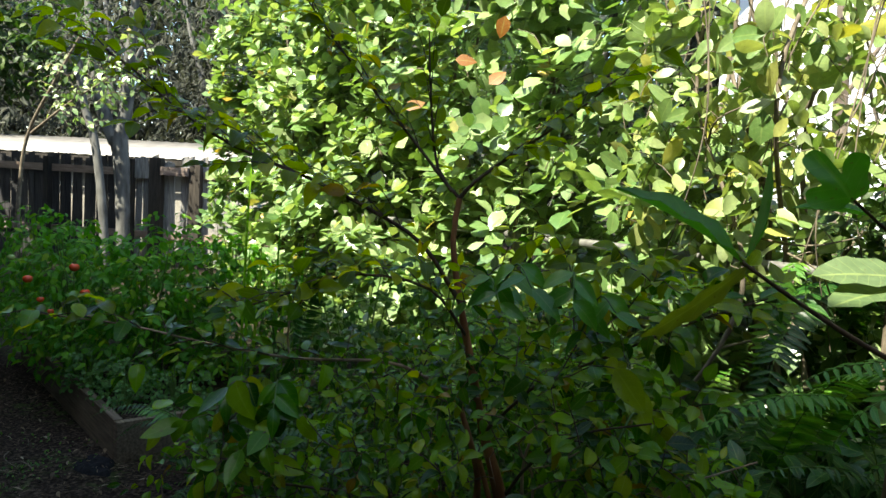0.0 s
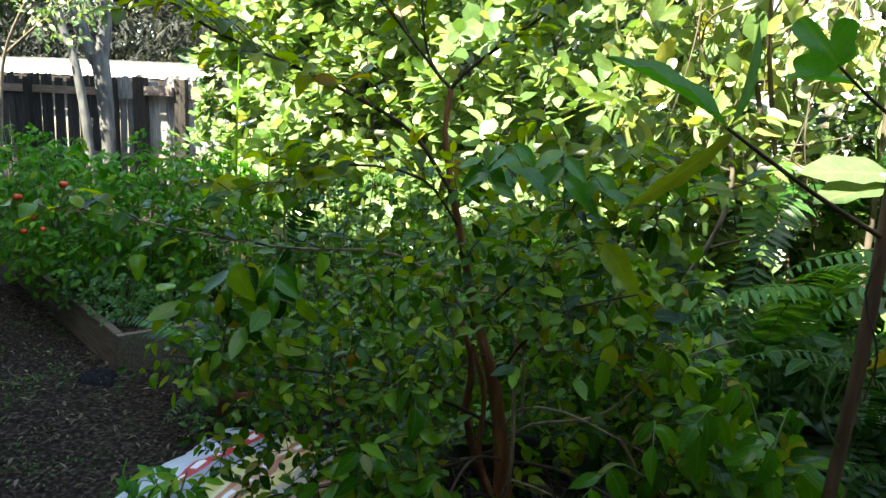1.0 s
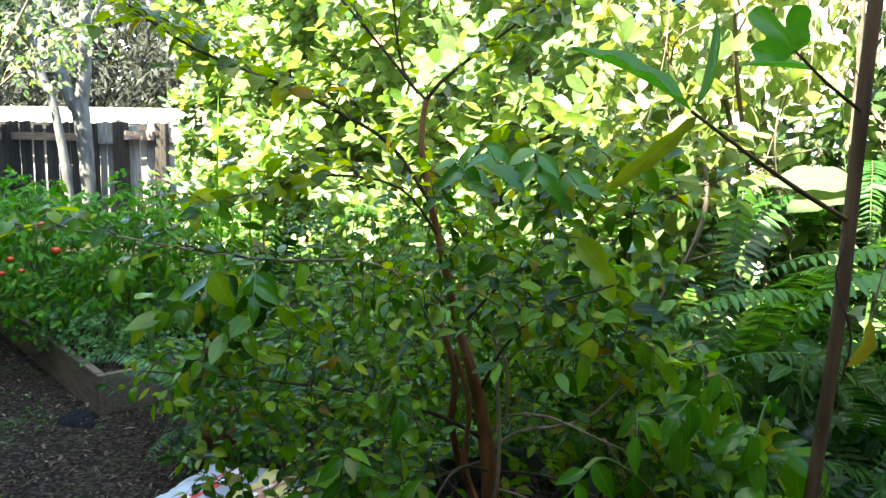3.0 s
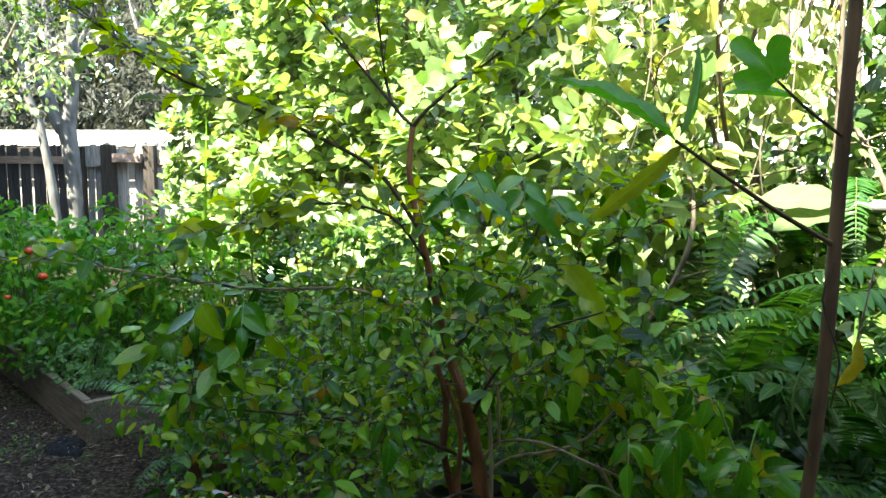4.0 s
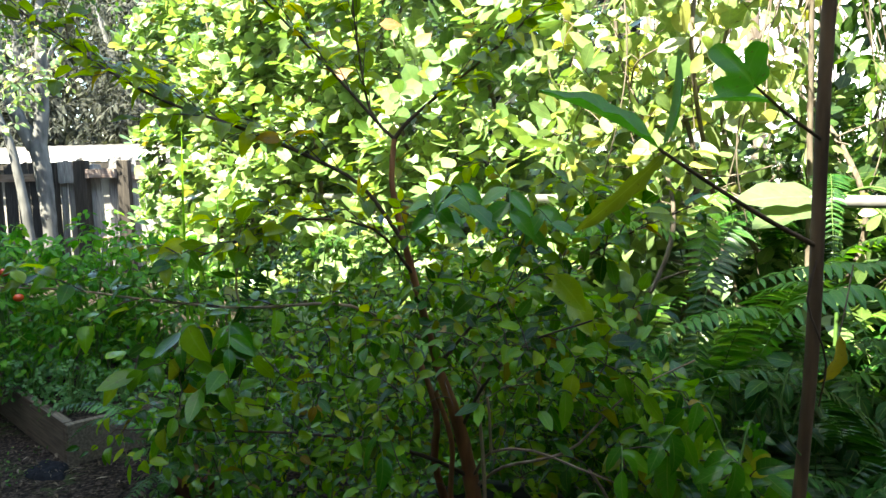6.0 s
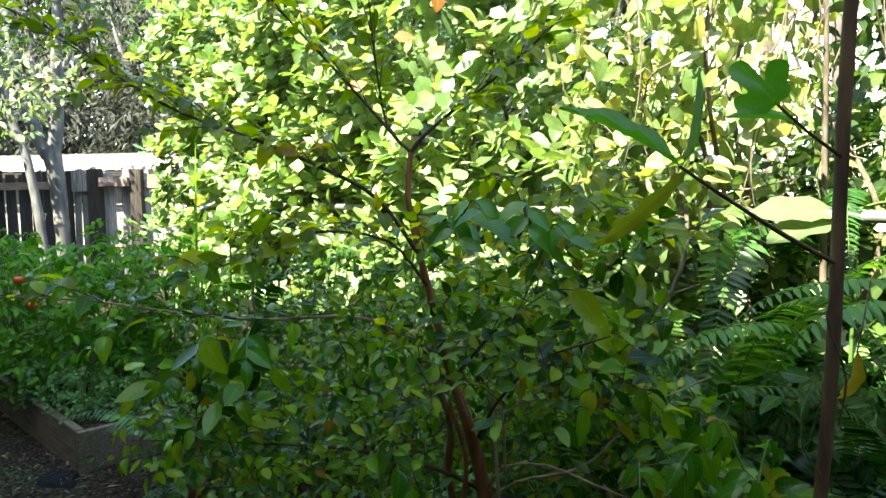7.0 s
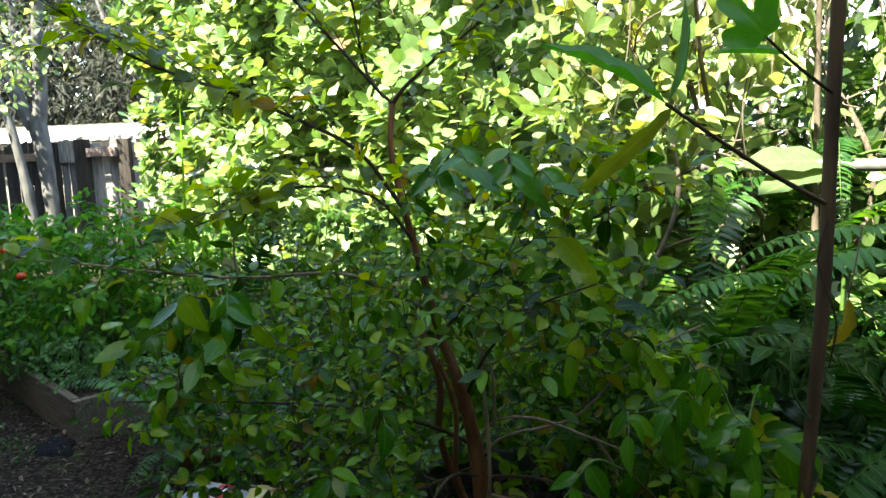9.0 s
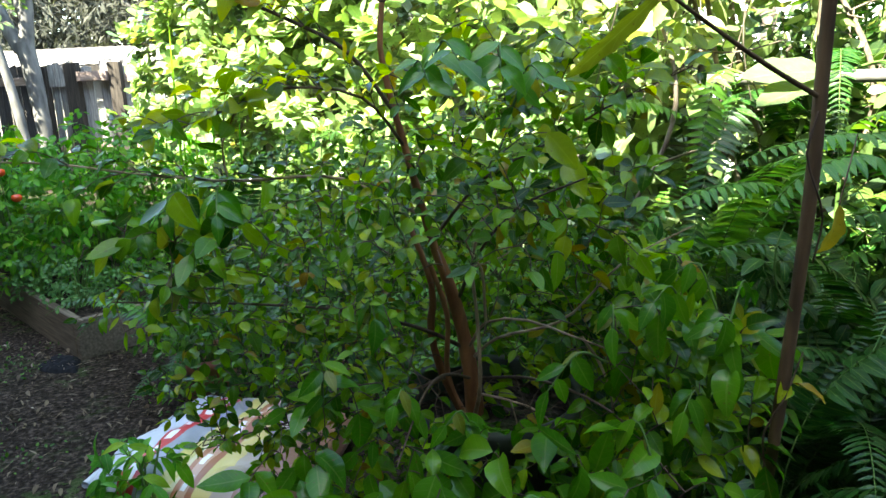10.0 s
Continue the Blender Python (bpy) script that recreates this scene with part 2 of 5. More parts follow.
def bag_material():
    """Woven plastic sack: white end, red printed band with bars, a grey patch, yellow and brown stripes."""
    m, t, b = mat("printed_sack", 0.42, 0, 0.5)
    c = t.nodes.new("ShaderNodeTexCoord")
    sep = t.nodes.new("ShaderNodeSeparateXYZ")
    t.links.new(c.outputs["Object"], sep.inputs[0])
    x, y = sep.outputs[0], sep.outputs[1]
    across = calc(t, "ADD", calc(t, "MULTIPLY", x, 1.25), 0.5)
    stops = [(0.0, (0.44, 0.46, 0.50)), (0.23, (0.42, 0.024, 0.026)), (0.31, (0.24, 0.25, 0.28)), (0.40, (0.46, 0.40, 0.12)), (0.46, (0.52, 0.46, 0.26)), (0.485, (0.32, 0.12, 0.045)), (0.51, (0.46, 0.27, 0.18)), (0.55, (0.28, 0.10, 0.045)), (0.58, (0.46, 0.38, 0.13)), (0.66, (0.30, 0.25, 0.20)), (0.74, (0.20, 0.10, 0.06))]
    col = ramp(t, across, stops)
    col.node.color_ramp.interpolation = "CONSTANT"
    bars = calc(t, "LESS_THAN", calc(t, "FRACT", calc(t, "MULTIPLY", y, 10.0)), 0.55)
    for lo, hi in ((-0.200, -0.170), (0.015, 0.032)):
        inside = calc(t, "MULTIPLY", calc(t, "MULTIPLY", calc(t, "GREATER_THAN", x, lo), calc(t, "LESS_THAN", x, hi)), bars)
        col = blend(t, inside, col, (0.70, 0.68, 0.66))
    dirt = place_noise(t, 9.0, 5.0)
    col = blend(t, 0.35, col, ramp(t, dirt, [(0.3, (0.6, 0.57, 0.5)), (0.6, (1, 1, 1))]), "MULTIPLY")
    t.links.new(col, b.inputs["Base Color"])
    bump(t, b, place_noise(t, 26.0, 3.0), 0.4, 0.006)
    return m


SOIL = soil_material()
SACK = bag_material()

# ---------------------------------------------------------------- mesh tools
RNG = np.random.default_rng(7)
BASE = {}


def thing(name, loc, label, category, group="", kind=""):
    ob = new(name)
    ob.location = loc
    ob.empty_display_size = 0.1
    BASE[ob.name] = Vector(loc)
    return tagged(ob, label, category, group, kind)


def hang(ob, parent):
    ob.parent = parent
    if parent.name in BASE:
        ob.matrix_parent_inverse = Matrix.Translation(-BASE[parent.name])
    return ob


def part(name, data, material, parent=None, label="", kind=""):
    """One mesh object, from a bmesh or a mesh, under a thing or a part."""
    if isinstance(data, bmesh.types.BMesh):
        me = bpy.data.meshes.new(name)
        data.to_mesh(me)
        data.free()
    else:
        me = data
    if material and not me.materials:
        me.materials.append(material)
    ob = new(name, me)
    if parent:
        hang(ob, parent)
    return tagged(ob, label, "", "", kind)


def quads(name, verts, faces, uvs=None, smooth=True):
    """A mesh from arrays of corners and four-cornered faces; uvs one per corner of the vertex list."""
    verts = np.asarray(verts, np.float32)
    faces = np.asarray(faces, np.int32)
    me = bpy.data.meshes.new(name)
    me.vertices.add(len(verts))
    me.vertices.foreach_set("co", verts.ravel())
    me.loops.add(faces.size)
    me.loops.foreach_set("vertex_index", faces.ravel())
    me.polygons.add(len(faces))
    me.polygons.foreach_set("loop_start", np.arange(0, faces.size, 4, dtype=np.int32))
    me.polygons.foreach_set("use_smooth", np.full(len(faces), smooth))
    me.update(calc_edges=True)
    if uvs is not None:
        layer = me.uv_layers.new(name="UVMap")
        layer.data.foreach_set("uv", np.asarray(uvs, np.float32)[faces.ravel()].ravel())
    return me


def leaf_shape(length, width, wide=0.45, blunt=1.0, fold=0.25, curl=0.4, rows=6, wave=0.0):
    """A blade along +y, its upper side to +z. wide: where it is widest; blunt below 1 rounds the tip."""
    v = np.linspace(0, 1, rows + 1)
    a, b = wide / (1 - wide) * blunt, blunt
    w = np.maximum(v, 1e-4) ** a * np.maximum(1 - v, 1e-4) ** b
    w = np.maximum(w / w.max(), 0.035) * width / 2
    ang = curl * v
    y = np.concatenate([[0], np.cumsum(np.cos(ang[1:]) * length / rows)])
    z = np.concatenate([[0], np.cumsum(-np.sin(ang[1:]) * length / rows)])
    vs, uv = [], []
    for i in range(rows + 1):
        lift = fold * w[i] + wave * width * math.sin(i * 2.1)
        for s, off in ((-1, lift), (0, 0), (1, fold * w[i] - wave * width * math.sin(i * 1.7))):
            vs.append((s * w[i], y[i], z[i] + off))
            uv.append((0.5 + 0.5 * s, v[i]))
    fs = []
    for i in range(rows):
        for c in (0, 1):
            k = 3 * i + c
            fs.append((k, k + 1, k + 4, k + 3))
    return np.array(vs), np.array(fs), np.array(uv)


def leaf_frame(p, axis, normal, size=1.0):
    y = np.asarray(axis, float)
    y = y / (np.linalg.norm(y) + 1e-9)
    z = np.asarray(normal, float)
    z = z - z.dot(y) * y
    if np.linalg.norm(z) < 1e-3:
        z = np.array((0.3, 0.2, 1.0)) - 0.3 * y
        z = z - z.dot(y) * y
    z = z / np.linalg.norm(z)
    x = np.cross(y, z)
    m = np.eye(4)
    m[:3, 0], m[:3, 1], m[:3, 2], m[:3, 3] = x * size, y * size, z * size, p
    return m


def leaf_mass(name, frames, shapes, material, parent, label="", kind="stuff"):
    """Many leaves joined in one mesh."""
    if not len(frames):
        return None
    frames = np.asarray(frames)
    pick = RNG.integers(0, len(shapes), len(frames))
    vs, fs, us, base = [], [], [], 0
    for k, (v, f, u) in enumerate(shapes):
        ms = frames[pick == k]
        if not len(ms):
            continue
        w = np.einsum("nij,vj->nvi", ms[:, :3, :3], v) + ms[:, None, :3, 3]
        vs.append(w.reshape(-1, 3))
        fs.append((f[None] + (np.arange(len(ms)) * len(v))[:, None, None]).reshape(-1, 4) + base)
        us.append(np.tile(u, (len(ms), 1)))
        base += len(ms) * len(v)
    return part(name, quads(name, np.concatenate(vs), np.concatenate(fs), np.concatenate(us)), material, parent, label, kind)


def leaf_pieces(name, frames, shapes, material, parent):
    """Leaves as single objects on a few shared meshes."""
    meshes = []
    for v, f, u in shapes:
        me = quads(name, v, f, u)
        me.materials.append(material)
        meshes.append(me)
    for m in frames:
        ob = new(name, meshes[int(RNG.integers(len(meshes)))])
        ob.matrix_basis = Matrix(m.tolist())
        hang(ob, parent)


def foliage(parent, frames, shapes, material, near, count=300, name="leaf"):
    """The leaves nearest to a place of the plan as pieces, the rest joined."""
    frames = list(frames)
    frames.sort(key=lambda m: (m[0, 3] - near[0]) ** 2 + (m[1, 3] - near[1]) ** 2 + (m[2, 3] - near[2]) ** 2)
    leaf_pieces(name, frames[:count], shapes, material, parent)
    leaf_mass("foliage", frames[count:], shapes, material, parent)


def smooth_line(pts, step=0.03):
    """Catmull-Rom through a few points, sampled about every step."""
    p = [np.asarray(q, float) for q in pts]
    p = [2 * p[0] - p[1]] + p + [2 * p[-1] - p[-2]]
    out = []
    for i in range(1, len(p) - 2):
        n = max(2, int(np.linalg.norm(p[i + 1] - p[i]) / step))
        for k in range(n):
            t = k / n
            out.append(0.5 * (2 * p[i] + (p[i + 1] - p[i - 1]) * t + (2 * p[i - 1] - 5 * p[i] + 4 * p[i + 1] - p[i + 2]) * t * t
                              + (3 * p[i] - p[i - 1] - 3 * p[i + 1] + p[i + 2]) * t ** 3))
    out.append(p[-2])
    return np.array(out)


def tube_arrays(line, r0, r1, sides=6, knob=0.0):
    line = np.asarray(line, float)
    n = len(line)
    vs, uv = [], []
    up = np.array((0.31, 0.2, 0.93))
    for i in range(n):
        d = line[min(i + 1, n - 1)] - line[max(i - 1, 0)]
        d = d / (np.linalg.norm(d) + 1e-9)
        a = np.cross(d, up)
        if np.linalg.norm(a) < 0.1:
            a = np.cross(d, (1.0, 0, 0))
        a = a / np.linalg.norm(a)
        b = np.cross(d, a)
        r = r0 + (r1 - r0) * i / (n - 1)
        r *= 1 + knob * (RNG.random() - 0.5)
        for k in range(sides):
            an = 2 * math.pi * k / sides
            vs.append(line[i] + r * (math.cos(an) * a + math.sin(an) * b))
            uv.append((k / sides, i / n))
    fs = [(i * sides + k, i * sides + (k + 1) % sides, (i + 1) * sides + (k + 1) % sides, (i + 1) * sides + k) for i in range(n - 1) for k in range(sides)]
    return np.array(vs), np.array(fs), np.array(uv)


def tubes(name, items, material, parent=None, label="", kind="", sides=6, knob=0.15):
    """Tapering round stems in one mesh; items are (line, thick end, thin end)."""
    vs, fs, us, base = [], [], [], 0
    for line, r0, r1 in items:
        v, f, u = tube_arrays(line, r0, r1, sides, knob)
        vs.append(v), fs.append(f + base), us.append(u)
        base += len(v)
    return part(name, quads(name, np.concatenate(vs), np.concatenate(fs), np.concatenate(us)), material, parent, label, kind)


def box(bm, lo, hi, bevel=0.0):
    r = bmesh.ops.create_cube(bm, size=1.0)
    for v in r["verts"]:
        v.co = Vector(lo[i] + (v.co[i] + 0.5) * (hi[i] - lo[i]) for i in range(3))
    if bevel:
        es = list({e for v in r["verts"] for e in v.link_edges})
        bmesh.ops.bevel(bm, geom=es, offset=bevel, segments=2, affect="EDGES", profile=0.7)
    return bm


def boxed(lo, hi, bevel=0.0):
    return box(bmesh.new(), lo, hi, bevel)


def grow(targets, limbs, reach, leafy, gap, size, droop=0.25, rosette=False, spread=0.8, twig=0.0016, upness=1.0, far=0.03, large=0.0, step=0.025):
    """Twigs from the nearest stem to each target, with leaves along their ends. Gives twig lines and leaf frames."""
    nodes = [np.asarray(p) for line in limbs for p in line]
    store = np.zeros((len(nodes) + len(targets) * 26, 3))
    store[:len(nodes)] = nodes
    count = len(nodes)
    targets = np.asarray(targets)
    first = np.array([np.min(np.sum((store[:count] - q) ** 2, 1)) for q in targets])
    lines, frames = [], []
    for i in np.argsort(first):
        q = targets[i]
        d2 = np.sum((store[:count] - q) ** 2, 1)
        k = int(np.argmin(d2))
        d = math.sqrt(d2[k])
        if d > reach or d < far:
            continue
        s = store[k].copy()
        mid = (s + q) / 2 + np.array((0, 0, 0.12 * d)) + RNG.normal(0, 0.08 * d, 3)
        line = smooth_line([s, mid, q], step)[:25]
        lines.append((line, twig + 0.0016 * min(d, 0.8), twig * 0.7))
        store[count:count + len(line) - 1] = line[1:]
        count += len(line) - 1
        seg = np.linalg.norm(np.diff(line, axis=0), axis=1)
        run = np.concatenate([[0], np.cumsum(seg)])
        total = run[-1]
        at = total
        side = 1 if RNG.random() < 0.5 else -1
        tang0 = (line[-1] - line[-2]) / (seg[-1] + 1e-9)
        plane = np.array((RNG.normal(0, 0.5), RNG.normal(0, 0.5) - 0.35, upness))
        while at > max(0.0, total - leafy):
            j = min(int(np.searchsorted(run, at)), len(line) - 1)
            p = line[j]
            tg = line[min(j + 1, len(line) - 1)] - line[max(j - 1, 0)]
            tg = tg / (np.linalg.norm(tg) + 1e-9)
            if rosette:
                for sgn in (1, -1):
                    turn = RNG.random() * 6.28
                    a = np.cross(tg, (math.cos(turn), math.sin(turn), 0.4))
                    ax = tg * (0.5 if at == total else 0.15) + sgn * spread * a / (np.linalg.norm(a) + 1e-9) + np.array((0, 0, 0.15))
                    nrm = tg * 0.5 + np.array((0, 0, 0.45)) + RNG.normal(0, 0.45, 3)
                    frames.append(leaf_frame(p, ax, nrm, size * RNG.uniform(0.6, 1.2)))
            else:
                a = np.cross(tg, plane)
                ax = tg * (0.9 if at == total else 0.45) + side * spread * a / (np.linalg.norm(a) + 1e-9) * (0.2 if at == total else 1.0)
                ax = ax + np.array((0, 0, -droop)) + RNG.normal(0, 0.14, 3)
                big = 1.5 if RNG.random() < large else 1.0
                frames.append(leaf_frame(p, ax, plane + RNG.normal(0, 0.32, 3), size * big * RNG.uniform(0.65, 1.2)))
                side = -side
            at -= gap * RNG.uniform(0.75, 1.3)
    return lines, frames


def in_ball(n, centre, radii, shell=0.0):
    """n random places in an ellipsoid; shell above 0 keeps them towards its surface."""
    d = RNG.normal(0, 1, (n, 3))
    d /= np.linalg.norm(d, axis=1)[:, None]
    r = (shell ** 3 + (1 - shell ** 3) * RNG.random(n)) ** (1 / 3)
    return np.asarray(centre) + d * r[:, None] * np.asarray(radii)

# ---------------------------------------------------------------- the setting
def ground():
    n, vs = 120, []
    g = np.linspace(-1, 1, n)
    ax = np.sign(g) * np.abs(g) ** 3 * 220 + g * 6
    for y in ax:
        for x in ax:
            h = 0.02 * noise.noise((x * 0.9, y * 0.9, 0)) + 0.012 * noise.noise((x * 3.1, y * 3.1, 2)) if abs(x) < 30 and abs(y) < 30 else 0.0
            vs.append((x, y + 4, h - 0.012))
    fs = [(j * n + i, j * n + i + 1, (j + 1) * n + i + 1, (j + 1) * n + i) for j in range(n - 1) for i in range(n - 1)]
    ob = part("ground", quads("ground", vs, fs), SOIL)
    tagged(ob, "dark mulched garden soil with leaf litter and moss", "ground", "", "structure")


def shade_walls():
    """Unseen walls: one tall, added to shade the near garden, two closing the sides."""
    # The tall wall stands behind the camera; its height sets the shadow's edge.
    e = Vector((0.786, -0.618, 0)).normalized()
    mid = Vector((0.38, 0.25, 0)) - Vector((0.618, 0.786, 0)) * 3.0
    ob = part("wall_shade", boxed((-16, -0.15, 0), (18, 0.15, 7.56), 0.01), SHADE_WALL)
    ob.matrix_basis = Matrix.Translation(mid) @ Matrix.Rotation(math.atan2(e.y, e.x), 4, "Z")
    tagged(ob, "plain brown-grey rendered wall added behind the camera for shade", "wall", "", "structure")
    # Side walls out of view, added to close the garden and darken it.
    for name, lo, hi in (("wall_east", (2.35, -4.5, 0), (2.45, 3.3, 3.0)), ("wall_west", (-4.65, -1.5, 0), (-4.55, 5.6, 2.8))):
        ob = part(name, boxed(lo, hi, 0.005), DARK_WOOD)
        tagged(ob, "plain dark board wall added out of view to close the garden", "wall", "", "structure")


def neighbour_house():
    h = thing("neighbour_house", (4.6, 8.4, 0), "white painted house behind the hedge", "house")
    part("wall", boxed((2.35, 7.0, 0), (10.0, 9.8, 4.6), 0.01), WHITE_WALL, h)
    bm = bmesh.new()
    box(bm, (1.95, 6.5, 4.6), (10.4, 10.2, 4.78), 0.01)
    part("roof", bm, GREY_WALL, h, "grey roof edge")


def neighbour_shed():
    s = thing("garden_shed", (-10.5, 15.2, 0), "low shed with a white sheet roof behind the fence", "shed")
    part("wall", boxed((-16.0, 13.4, 0), (-5.9, 17.0, 1.78), 0.01), GREY_WALL, s)
    n = 120
    vs, fs = [], []
    for i in range(n + 1):
        x = -16.3 + 10.6 * i / n
        z = 0.008 * math.sin(i * math.pi / 1.5)
        for y, zz in ((13.0, 1.84), (17.3, 2.40)):
            vs.append((x, y, zz + z))
            vs.append((x, y, zz + z - 0.02))
    for i in range(n):
        k = 4 * i
        fs += [(k, k + 4, k + 6, k + 2), (k + 1, k + 3, k + 7, k + 5), (k, k + 1, k + 5, k + 4), (k + 2, k + 6, k + 7, k + 3)]
    part("roof", quads("roof", vs, fs, None, True), WHITE_ROOF, s, "white corrugated roof sheet")
    part("fascia", boxed((-16.2, 12.97, 1.70), (-5.8, 13.0, 1.80), 0.004), DARK_WOOD, s, "dark fascia board")


def fence():
    f = thing("wooden_fence", (-7.6, 11.0, 0), "weathered grey paling fence with dark posts", "fence")
    rnd = random.Random(3)
    pale, old = [], []
    for k in range(3):
        bm = bmesh.new()
        top = 1.66 + 0.05 * k
        box(bm, (-0.055, -0.01, 0.03), (0.055, 0.01, top), 0.003)
        for v in bm.verts:
            if v.co.z > 1.0:
                v.co.z += 0.02 * (v.co.x / 0.055) * (k - 1)
            v.co.x += 0.006 * math.sin(v.co.z * 2 + k)
        me = bpy.data.meshes.new("board")
        bm.to_mesh(me)
        bm.free()
        me.materials.append(FENCE_WOOD)
        pale.append(me)
        # The second list holds the same boards with shade put into the colour.
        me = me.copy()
        me.materials[0] = SHADED_WOOD
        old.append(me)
    x = -12.6
    while x < -3.6:
        gate = -6.45 < x < -5.2
        # Left of the gate the boards take the shade-darkened copy.
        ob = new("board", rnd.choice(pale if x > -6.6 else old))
        ob.matrix_basis = pose(x, 11.02 + rnd.uniform(-0.006, 0.006), 0.05 if gate else 0.0, 0, rnd.uniform(-1.6, 1.6), 0)
        hang(ob, f)
        x += rnd.choice((0.135, 0.15, 0.165)) if gate else rnd.choice((0.106, 0.108, 0.112, 0.118, 0.13))
    for px, w, h in ((-11.6, 0.10, 1.7), (-9.6, 0.10, 1.72), (-8.0, 0.10, 1.7), (-6.51, 0.15, 1.73), (-6.03, 0.21, 1.77), (-5.34, 0.18, 1.76), (-3.7, 0.12, 1.7)):
        part("post", boxed((px - w / 2, 10.86, 0), (px + w / 2, 10.975, h), 0.006), DARK_WOOD, f, "dark square post")
    for a, b in ((-12.6, -6.6), (-6.42, -6.15), (-5.24, -3.6)):
        part("rail", boxed((a, 10.95, 1.46), (b, 11.0, 1.58), 0.005), RAIL_WOOD, f, "brown rail")
        part("rail", boxed((a, 10.95, 0.45), (b, 11.0, 0.56), 0.005), RAIL_WOOD, f, "brown rail")
    part("beam", boxed((-5.91, 10.80, 1.49), (-5.44, 10.99, 1.63), 0.008), RAIL_WOOD, f, "thick reddish beam across the gate")
    part("rail", boxed((-5.91, 10.95, 0.45), (-5.44, 11.0, 0.56), 0.005), RAIL_WOOD, f, "brown rail")
    for k in range(3):
        part("top_board", boxed((-6.42 + 0.092 * k, 10.915, 1.42), (-6.335 + 0.092 * k, 10.94, 1.76 + 0.02 * (k % 2)), 0.004), FENCE_WOOD, f, "short upper board")


def pipe_rail():
    """Top pipe of the boundary fence, on its posts, inside the hedge."""
    r = thing("pipe_rail", (0.0, 3.45, 0), "galvanised pipe rail running through the hedge", "railing")
    a, b = np.array((1.75, 1.90, 1.262)), np.array((-1.9, 5.85, 1.262))
    tubes("rail", [(smooth_line([a, (a + b) / 2, b], 0.2), 0.018, 0.018)], PIPE, r, "", "", 12, 0.0)
    for t in (0.02, 0.42, 0.8):
        p = a + (b - a) * t
        tubes("post", [(smooth_line([(p[0], p[1], 0), (p[0], p[1], 0.6), (p[0], p[1], 1.25)], 0.2), 0.018, 0.018)], PIPE, r, "", "", 10, 0.0)


def raised_bed():
    """Timber planting bed; one corner towards the path, the long side running back and away."""
    u = Vector((-0.81, 0.62, 0)).normalized()
    w = Vector((0.62, 0.66, 0)).normalized()
    c = Vector((-1.74, 3.46, 0))
    bed = thing("raised_bed", c, "old timber raised bed filled with soil and plants", "planter")
    m = Matrix(((u.x, w.x, 0, c.x), (u.y, w.y, 0, c.y), (0, 0, 1, 0), (0, 0, 0, 1)))
    length, wide, th, h = 2.3, 1.3, 0.045, 0.2
    for name, lo, hi in (("side_board", (0, 0, -0.02), (length, th, h)), ("side_board", (0, wide - th, -0.02), (length, wide, h)),
                         ("end_board", (-th, 0.003, -0.02), (-0.002, wide - 0.003, h - 0.004)), ("end_board", (length + 0.002, 0, -0.02), (length + th, wide, h + 0.14))):
        ob = part(name, boxed(lo, hi, 0.006), BED_WOOD, bed)
        ob.matrix_basis = m
    n, vs = 24, []
    for j in range(n):
        for i in range(n):
            x, y = th + (length - 2 * th) * i / (n - 1), th + (wide - 2 * th) * j / (n - 1)
            vs.append((x, y, h - 0.045 + 0.02 * noise.noise((x * 5, y * 5, 3))))
    fs = [(j * n + i, j * n + i + 1, (j + 1) * n + i + 1, (j + 1) * n + i) for j in range(n - 1) for i in range(n - 1)]
    ob = part("soil", quads("soil", vs, fs), SOIL, bed, "dark soil")
    ob.matrix_basis = m
    return m


def dark_heap(bed):
    """A small near-black crumpled heap on the soil at the bed's corner."""
    n, vs = 40, []
    for j in range(n):
        for i in range(n):
            u, v = 2 * i / (n - 1) - 1, 2 * j / (n - 1) - 1
            x, y = -0.04 + 0.14 * u * (1 + 0.15 * math.sin(4 * v)), -0.095 + 0.08 * v * (1 + 0.2 * math.sin(3 * u + 1))
            fall = max(0.0, 1 - (u * u + v * v) ** 1.5)
            vs.append((x, y, -0.012 + fall ** 0.5 * (0.036 + 0.03 * noise.noise((x * 12, y * 12, 4)) + 0.014 * noise.noise((x * 40, y * 40, 1)))))
    fs = [(j * n + i, j * n + i + 1, (j + 1) * n + i + 1, (j + 1) * n + i) for j in range(n - 1) for i in range(n - 1)]
    ob = part("dark_heap", quads("dark_heap", vs, fs), HEAP_BLACK)
    ob.matrix_basis = bed
    tagged(ob, "near-black crumpled heap beside the timber bed", "weed mat")


# ---------------------------------------------------------------- leaf shapes
BUSH_SHAPES = [leaf_shape(0.050, k, 0.43, 0.98, f, c, 6, w) for c, w, k, f in ((0.3, 0.03, 0.026, 0.3), (0.9, 0.06, 0.027, 0.5), (-0.2, 0.02, 0.023, 0.2), (0.6, -0.05, 0.029, 0.4), (1.2, 0.03, 0.025, 0.6))]
HEDGE_SHAPES = [leaf_shape(0.105, w, 0.62, 0.55, f, c, 4, 0.02) for w, f, c in ((0.066, 0.10, 0.2), (0.075, 0.18, 0.4), (0.060, 0.05, -0.1))]
SHRUB_SHAPES = [leaf_shape(0.13, w, 0.60, 0.65, f, c, 7, 0.03) for w, f, c in ((0.062, 0.15, 0.3), (0.07, 0.25, 0.6), (0.055, 0.1, 0.1))]
GREEN_SHAPES = [leaf_shape(0.06, w, 0.40, 0.9, 0.2, c, 4, 0.06) for w, c in ((0.028, 0.5), (0.034, 0.8), (0.022, 0.3))]
